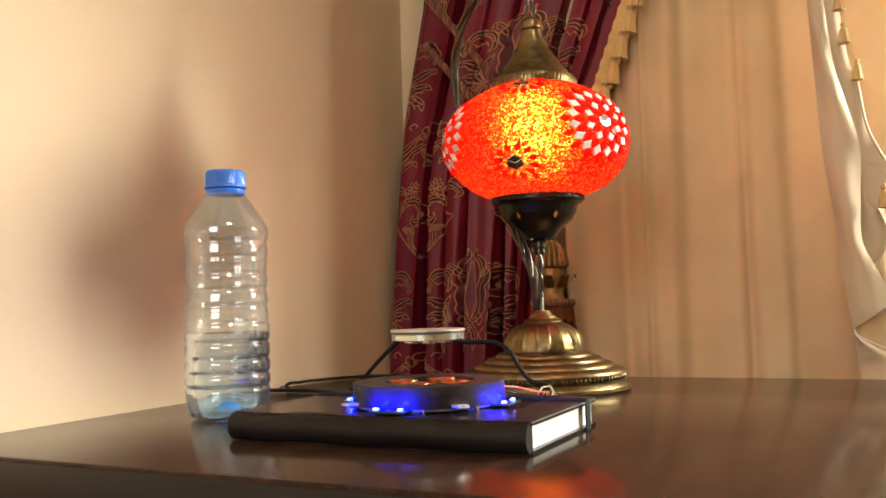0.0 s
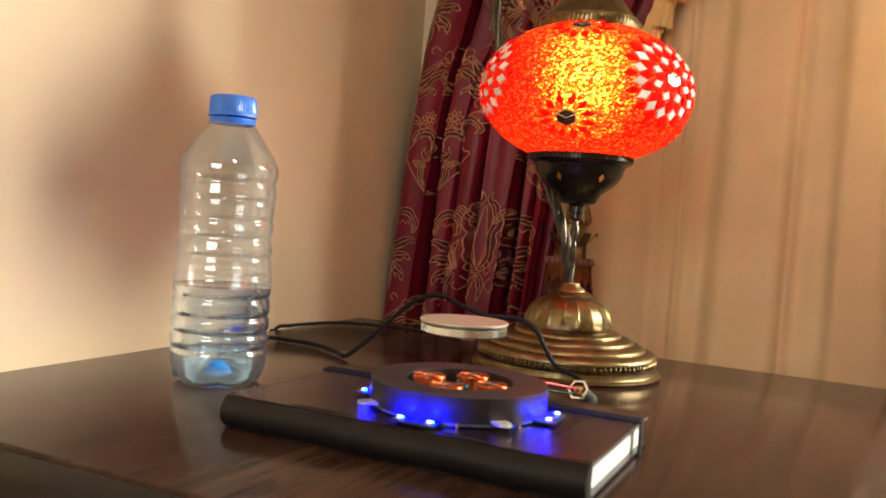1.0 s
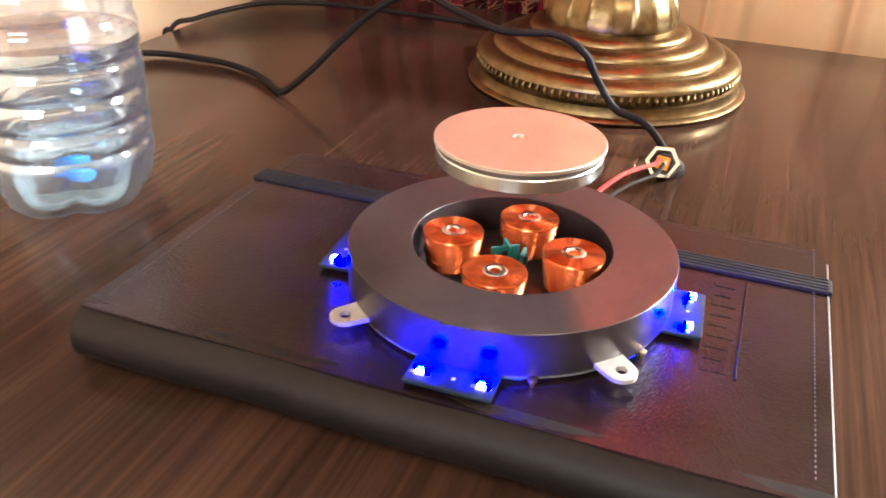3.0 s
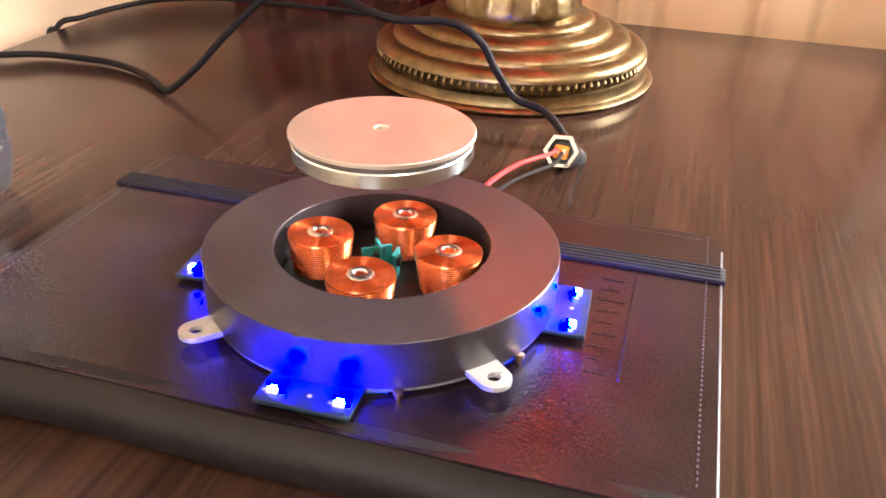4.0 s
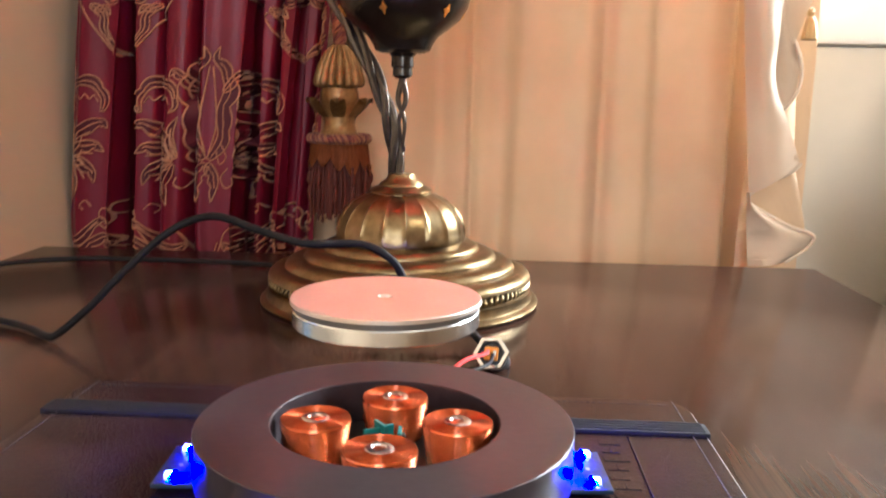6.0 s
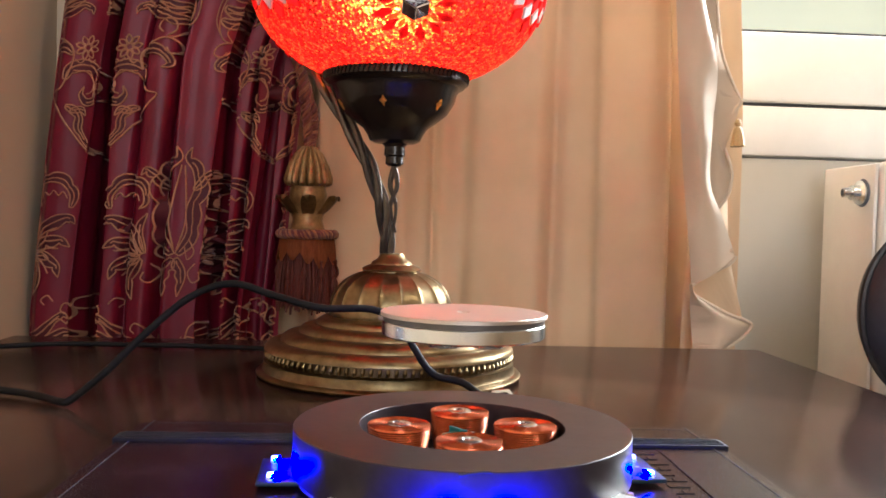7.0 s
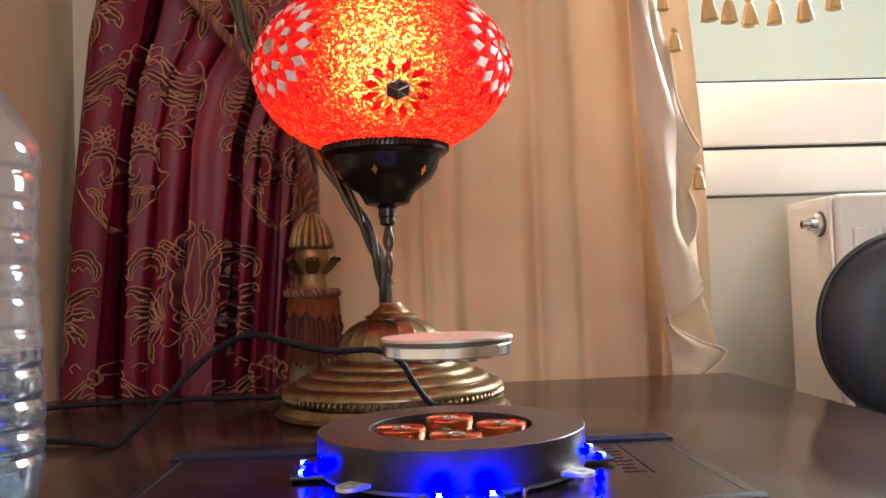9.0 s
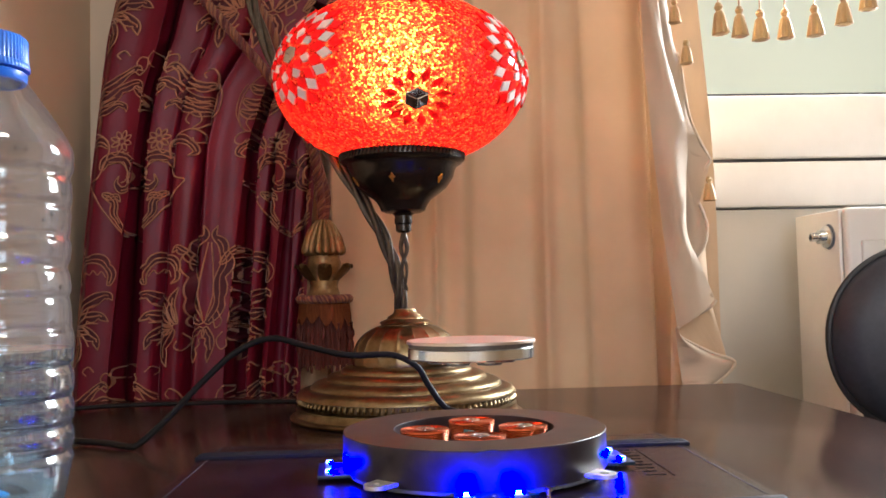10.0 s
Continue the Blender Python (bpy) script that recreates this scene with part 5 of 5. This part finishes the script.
for k in range(13):
    a0 = 2 * math.pi * k / 13 + random.uniform(-0.05, 0.05)
    long_ = 0.025 + random.uniform(-0.004, 0.005)
    rows_ = []
    for i in range(9):
        t = i / 8
        w = 0.30 * (0.75 + 0.25 * math.sin(math.pi * t)) * (1 - max(0.0, t - 0.55) / 0.5) ** 0.7
        rows_.append([Vector((TC[0] + (0.0225 + 0.0032 * t ** 0.7 + 0.0012 * abs(c)) * math.cos(a0 + c * w), TC[1] + (0.0225 + 0.0032 * t ** 0.7 + 0.0012 * abs(c)) * math.sin(a0 + c * w), 0.827 - long_ * t)) for c in (-1, -0.5, 0, 0.5, 1)])
    b = sheet(rows_)
    bmesh.ops.solidify(b, geom=b.faces[:], thickness=0.0008)
    part("skirt_petal", b, M_TASSELRED, tie, "rust yarn petal")
for k in range(11):
    a = radians(360 / 11 * k + 10)
    x, y = TC[0] + 0.0258 * math.cos(a), TC[1] + 0.0258 * math.sin(a)
    part("bead_drop", lathe([(0, 0.806), (0.0012, 0.805), (0.0008, 0.801), (0.0026, 0.797), (0.0028, 0.793), (0.0009, 0.789), (0.0022, 0.785), (0.0020, 0.778), (0.0006, 0.774), (0.0, 0.770)], (x, y, 0), 12), M_TASSELDARK, tie)

# ---- voile curtain ----
def voile_at(u, z):
    x = -0.16 + 0.45 * u
    edge = ease((u - 0.75) / 0.25)
    f = 0.55 * math.sin(2 * math.pi * (2.6 * u + 0.25) + 0.5 * z) + 0.3 * math.sin(2 * math.pi * (6.3 * u) + 0.8) + 0.16 * math.sin(2 * math.pi * (13 * u) + 2.0 * math.sin(2 * z))
    pleat = sum(h * (1 / (1 + math.exp(-(u - c - 0.012 * math.sin(2.1 * z + 9 * c)) / 0.0035)) - ease((u - c) / 0.12)) for c, h in ((0.30, 0.005), (0.473, 0.014), (0.722, 0.012), (0.86, 0.007)))
    return Vector((x + 0.012 * math.sin(2 * math.pi * 4 * u) - 0.020 * edge * ease((z - 0.9) / 0.4), 0.560 + 0.036 * ease((0.165 - u) / 0.08) - 0.012 * f - 0.03 * edge + 1.5 * pleat, z))


voile = thing("voile_curtain", (0.05, 0.55, 0.03), "cream voile curtain hanging in soft folds behind the lamp", "curtain")
part("voile_cloth", sheet([[voile_at(u, z) for u in np.linspace(0, 1, 420)] for z in np.linspace(0.03, 2.3, 48)]), M_SHEER, voile)
part("hem", box((-0.15, 0.545, 0.03), (0.27, 0.556, 0.05), 0.002), M_SHEER, voile)


# satin side drape: a long front fold, a second fold behind it, and a turned tail, all edged with cord
def between(left, right, n, y, belly):
    """A soft sheet between two edges that run downwards."""
    return sheet([[a.lerp(b, t) + Vector((0, y - belly * math.sin(math.pi * t) - 0.0015 * math.sin(5 * t + 40 * a.z), 0)) for t in np.linspace(0, 1, n)] for a, b in zip(left, right)])


def edge_line(pairs, n=60):
    """Evenly stepped places along a smooth line of (x, z) pairs."""
    line = smooth_line([(x, 0.0, z) for x, z in pairs], 12)
    return [line[round(i * (len(line) - 1) / (n - 1))] for i in range(n)]


casc = thing("satin_cascade", (0.24, 0.48, 0.70), "ivory satin side drape with a corded edge and gold tassels", "drape")
front_left = edge_line([(0.196, 1.75), (0.200, 1.30), (0.205, 1.092), (0.209, 0.987), (0.216, 0.911), (0.222, 0.848), (0.228, 0.793)])
front_right = edge_line([(0.210, 1.75), (0.212, 1.30), (0.222, 1.092), (0.233, 1.028), (0.244, 0.976), (0.2425, 0.930), (0.241, 0.882), (0.253, 0.851), (0.266, 0.819)])
part("front_fold", between(front_left, front_right, 20, 0.476, 0.008), M_SATIN, casc)
back_left = edge_line([(0.205, 1.75), (0.208, 1.30), (0.218, 1.092), (0.226, 1.03), (0.234, 0.976), (0.236, 0.93), (0.236, 0.89), (0.240, 0.862)])
back_right = edge_line([(0.226, 1.75), (0.222, 1.30), (0.236, 1.092), (0.245, 1.046), (0.251, 1.000), (0.261, 0.972), (0.271, 0.953)])
part("back_fold", between(back_left, back_right, 16, 0.490, 0.005), M_SATIN, casc)
hook = edge_line([(0.271, 0.953), (0.262, 0.942), (0.255, 0.932), (0.253, 0.920), (0.258, 0.909), (0.263, 0.895), (0.264, 0.885), (0.261, 0.871), (0.252, 0.858), (0.246, 0.850)])
part("inner_fold", between(edge_line([(0.240, 0.965), (0.238, 0.93), (0.238, 0.89), (0.242, 0.850)]), hook, 10, 0.488, 0.003), M_SATIN, casc)
part("veil_fold", between(edge_line([(0.240, 0.96), (0.232, 0.86), (0.228, 0.70)]), edge_line([(0.2600, 0.945), (0.2660, 0.882), (0.2700, 0.819), (0.2830, 0.760), (0.2740, 0.749), (0.2600, 0.740), (0.255, 0.70)]), 16, 0.500, 0.006), M_SHEER, casc)
lip = edge_line([(0.266, 0.819), (0.2600, 0.8125), (0.248, 0.806), (0.236, 0.800), (0.2285, 0.7935)])
tail = edge_line([(0.2285, 0.7935), (0.2310, 0.786), (0.243, 0.779), (0.263, 0.769), (0.278, 0.764), (0.283, 0.759), (0.275, 0.749), (0.262, 0.740)])
part("turned_fold", between(edge_line([(0.2620, 0.826), (0.245, 0.816), (0.228, 0.802)]), lip, 6, 0.477, 0.002), M_SATIN, casc)
part("tail_fold", between(edge_line([(0.2280, 0.7950), (0.2300, 0.770), (0.2340, 0.735)]), tail, 14, 0.481, 0.007), M_SATIN, casc)
for line, y in ((lip, 0.475), (tail, 0.479), (hook, 0.487), (back_right[25:], 0.489)):
    part("edge_cord", tube([q + Vector((0, y, 0)) for q in line], 0.0015, 8), M_CORD, casc, "cream piping cord")
for q in ((0.2460, 0.474, 1.066), (0.2635, 0.476, 0.9360), (0.236, 0.474, 1.105), (0.233, 0.474, 1.14), (0.230, 0.474, 1.175), (0.228, 0.474, 1.21), (0.226, 0.474, 1.245)):
    b = bmesh.new()
    small_tassel(b, Vector(q), 0.024)
    part("drape_tassel", b, M_FRINGE, casc, "small gold tassel")

# ---- valance fringe over the window ----
val = thing("window_valance", (0.55, 0.52, 1.3), "cream valance with a row of gold yarn tassels", "valance")


def valance_edge(x):
    return min(1.75, 1.136 + 7.0 * max(0.0, x - 0.385) ** 2)


part("valance_cloth", sheet([[Vector((x, 0.520 + 0.012 * math.sin(x * 40) * (1 - t) + 0.004, valance_edge(x) + (2.3 - valance_edge(x)) * t)) for x in np.linspace(0.265, 0.95, 50)] for t in np.linspace(0, 1, 14)]), M_SATIN, val)
part("valance_braid", tube([Vector((x, 0.520 + 0.012 * math.sin(x * 40) + 0.002, valance_edge(x))) for x in np.linspace(0.265, 0.95, 60)], 0.003, 8), M_FRINGE, val, "gold braid")
for i in range(27):
    x = 0.291 + i * 0.0255
    q = Vector((x, 0.516 + 0.012 * math.sin(x * 40), valance_edge(x) - 0.023))
    b = tube([q + Vector((0, 0, 0.024)), q + Vector((0, 0, -0.002))], 0.0009, 6)
    small_tassel(b, q, 0.032 + random.uniform(-0.002, 0.002), random.uniform(-0.06, 0.06))
    part("valance_tassel", b, M_FRINGE, val, "gold yarn tassel")
tagged(part("curtain_rod", tube([(-0.35, 0.57, 2.32), (1.4, 0.57, 2.32)], 0.012, 16), M_BRASS), "brass curtain rod above the window", "curtain rod")

# ---- radiator ----
rad = thing("radiator", (0.7, 0.55, 0.1), "white enamelled panel radiator below the window", "radiator")
RX, RY0, RY1, RZ0, RZ1 = 0.405, 0.505, 0.602, 0.16, 0.909
part("side_panel", box((RX, RY0 + 0.006, RZ0), (RX + 0.004, RY1, RZ1 - 0.004), 0.0015), M_RAD, rad)
part("front_panel", box((RX + 0.0045, RY0, RZ0), (1.30, RY0 + 0.012, RZ1 - 0.002), 0.005, 3), M_RAD, rad)
part("top_grille", box((RX + 0.0045, RY0 + 0.0125, RZ1 - 0.012), (1.30, RY1, RZ1 - 0.003), 0.002), M_RAD, rad)
part("back_panel", box((RX + 0.0045, RY1 - 0.012, RZ0), (1.30, RY1, RZ1 - 0.0125), 0.002), M_RAD, rad)
for i in range(28):
    x = 0.424 + i * 0.0305
    part("pressed_panel", box((x, RY0 - 0.003, RZ0 + 0.05), (x + 0.0235, RY0 + 0.001, RZ1 - 0.035), 0.0028, 3), M_RAD, rad)
for z in (RZ1 - 0.030, RZ0 + 0.05):
    v = lathe([(0, 0), (0.011, 0), (0.0115, 0.003), (0.0075, 0.0045), (0.007, 0.009), (0.0045, 0.0095), (0.0045, 0.015), (0.003, 0.0155), (0.0028, 0.011), (0, 0.011)], (0, 0, 0), 24)
    v.transform(Matrix.Translation((RX, 0.530, z)) @ Matrix.Rotation(radians(-90), 4, "Y") @ Matrix.Diagonal((1, 1, 1.25, 1)))
    # flat disc whose dark colour gives the shade of the valve's recess
    well = lathe([(0, 0), (0.0125, 0), (0.0130, 0.0006), (0.0115, 0.0008), (0, 0.0004)], (0, 0, 0), 32)
    well.transform(Matrix.Translation((RX + 0.0001, 0.530, z)) @ Matrix.Rotation(radians(-90), 4, "Y"))
    part("valve_well", well, M_WELL, rad, "blue-grey disc that paints the shade of the valve's recess")
    part("bleed_valve", v, M_STEEL, rad, "small steel bleed valve")
part("wall_bracket", box((0.6, RY1, 0.3), (0.64, NY, 0.8)), M_RAD, rad)

# ---- chair beside the table ----
chair = thing("padded_chair", (0.40, 0.35, 0), "black vinyl padded chair standing beside the table", "chair")


def pad(cx, cz, hw, hh, y0, y1, power=2.6):
    """A plump cushion with rounded corners, standing upright."""
    b_ = bmesh.new()
    rings_ = []
    for y, k in ((y0, 0.0), (y0, 0.55), (y0 + 0.004, 0.82), (y0 + 0.014, 0.955), (y0 + 0.026, 1.0), (y1 - 0.02, 1.0), (y1 - 0.006, 0.94), (y1, 0.8), (y1, 0.0)):
        ring_ = []
        for i in range(64):
            a = 2 * math.pi * i / 64
            c, s = math.cos(a), math.sin(a)
            ring_.append(b_.verts.new((cx + max(k, 0.001) * hw * math.copysign(abs(c) ** (2 / power), c), y, cz + max(k, 0.001) * hh * math.copysign(abs(s) ** (2 / power), s))))
        rings_.append(ring_)
    for a_, c_ in zip(rings_, rings_[1:]):
        for i in range(64):
            b_.faces.new((a_[i], a_[(i + 1) % 64], c_[(i + 1) % 64], c_[i]))
    return b_


part("backrest", pad(0.404, 0.786, 0.090, 0.076, 0.335, 0.385, 2.15), M_CHAIR, chair, "rounded black backrest cushion")
rim = [(0.404 + 0.0903 * math.copysign(abs(math.cos(a)) ** (2 / 2.15), math.cos(a)), 0.361, 0.786 + 0.0763 * math.copysign(abs(math.sin(a)) ** (2 / 2.15), math.sin(a))) for a in np.linspace(0, 2 * math.pi, 90)]
part("piping", tube(rim, 0.0028, 8), M_BLACKPLASTIC, chair, "black piping round the cushion")
part("seat", box((0.275, -0.08, 0.40), (0.62, 0.33, 0.46), 0.02, 3), M_CHAIR, chair)
for x in (0.375, 0.421):
    part("back_post", box((x - 0.012, 0.3855, 0.0), (x + 0.012, 0.408, 0.78), 0.004), M_BLACKPLASTIC, chair)
    part("front_leg", box((x - 0.012, -0.05, 0.0), (x + 0.012, -0.026, 0.40), 0.004), M_BLACKPLASTIC, chair)
    part("seat_rail", box((x - 0.012, -0.026, 0.375), (x + 0.012, 0.3855, 0.399), 0.003), M_BLACKPLASTIC, chair)
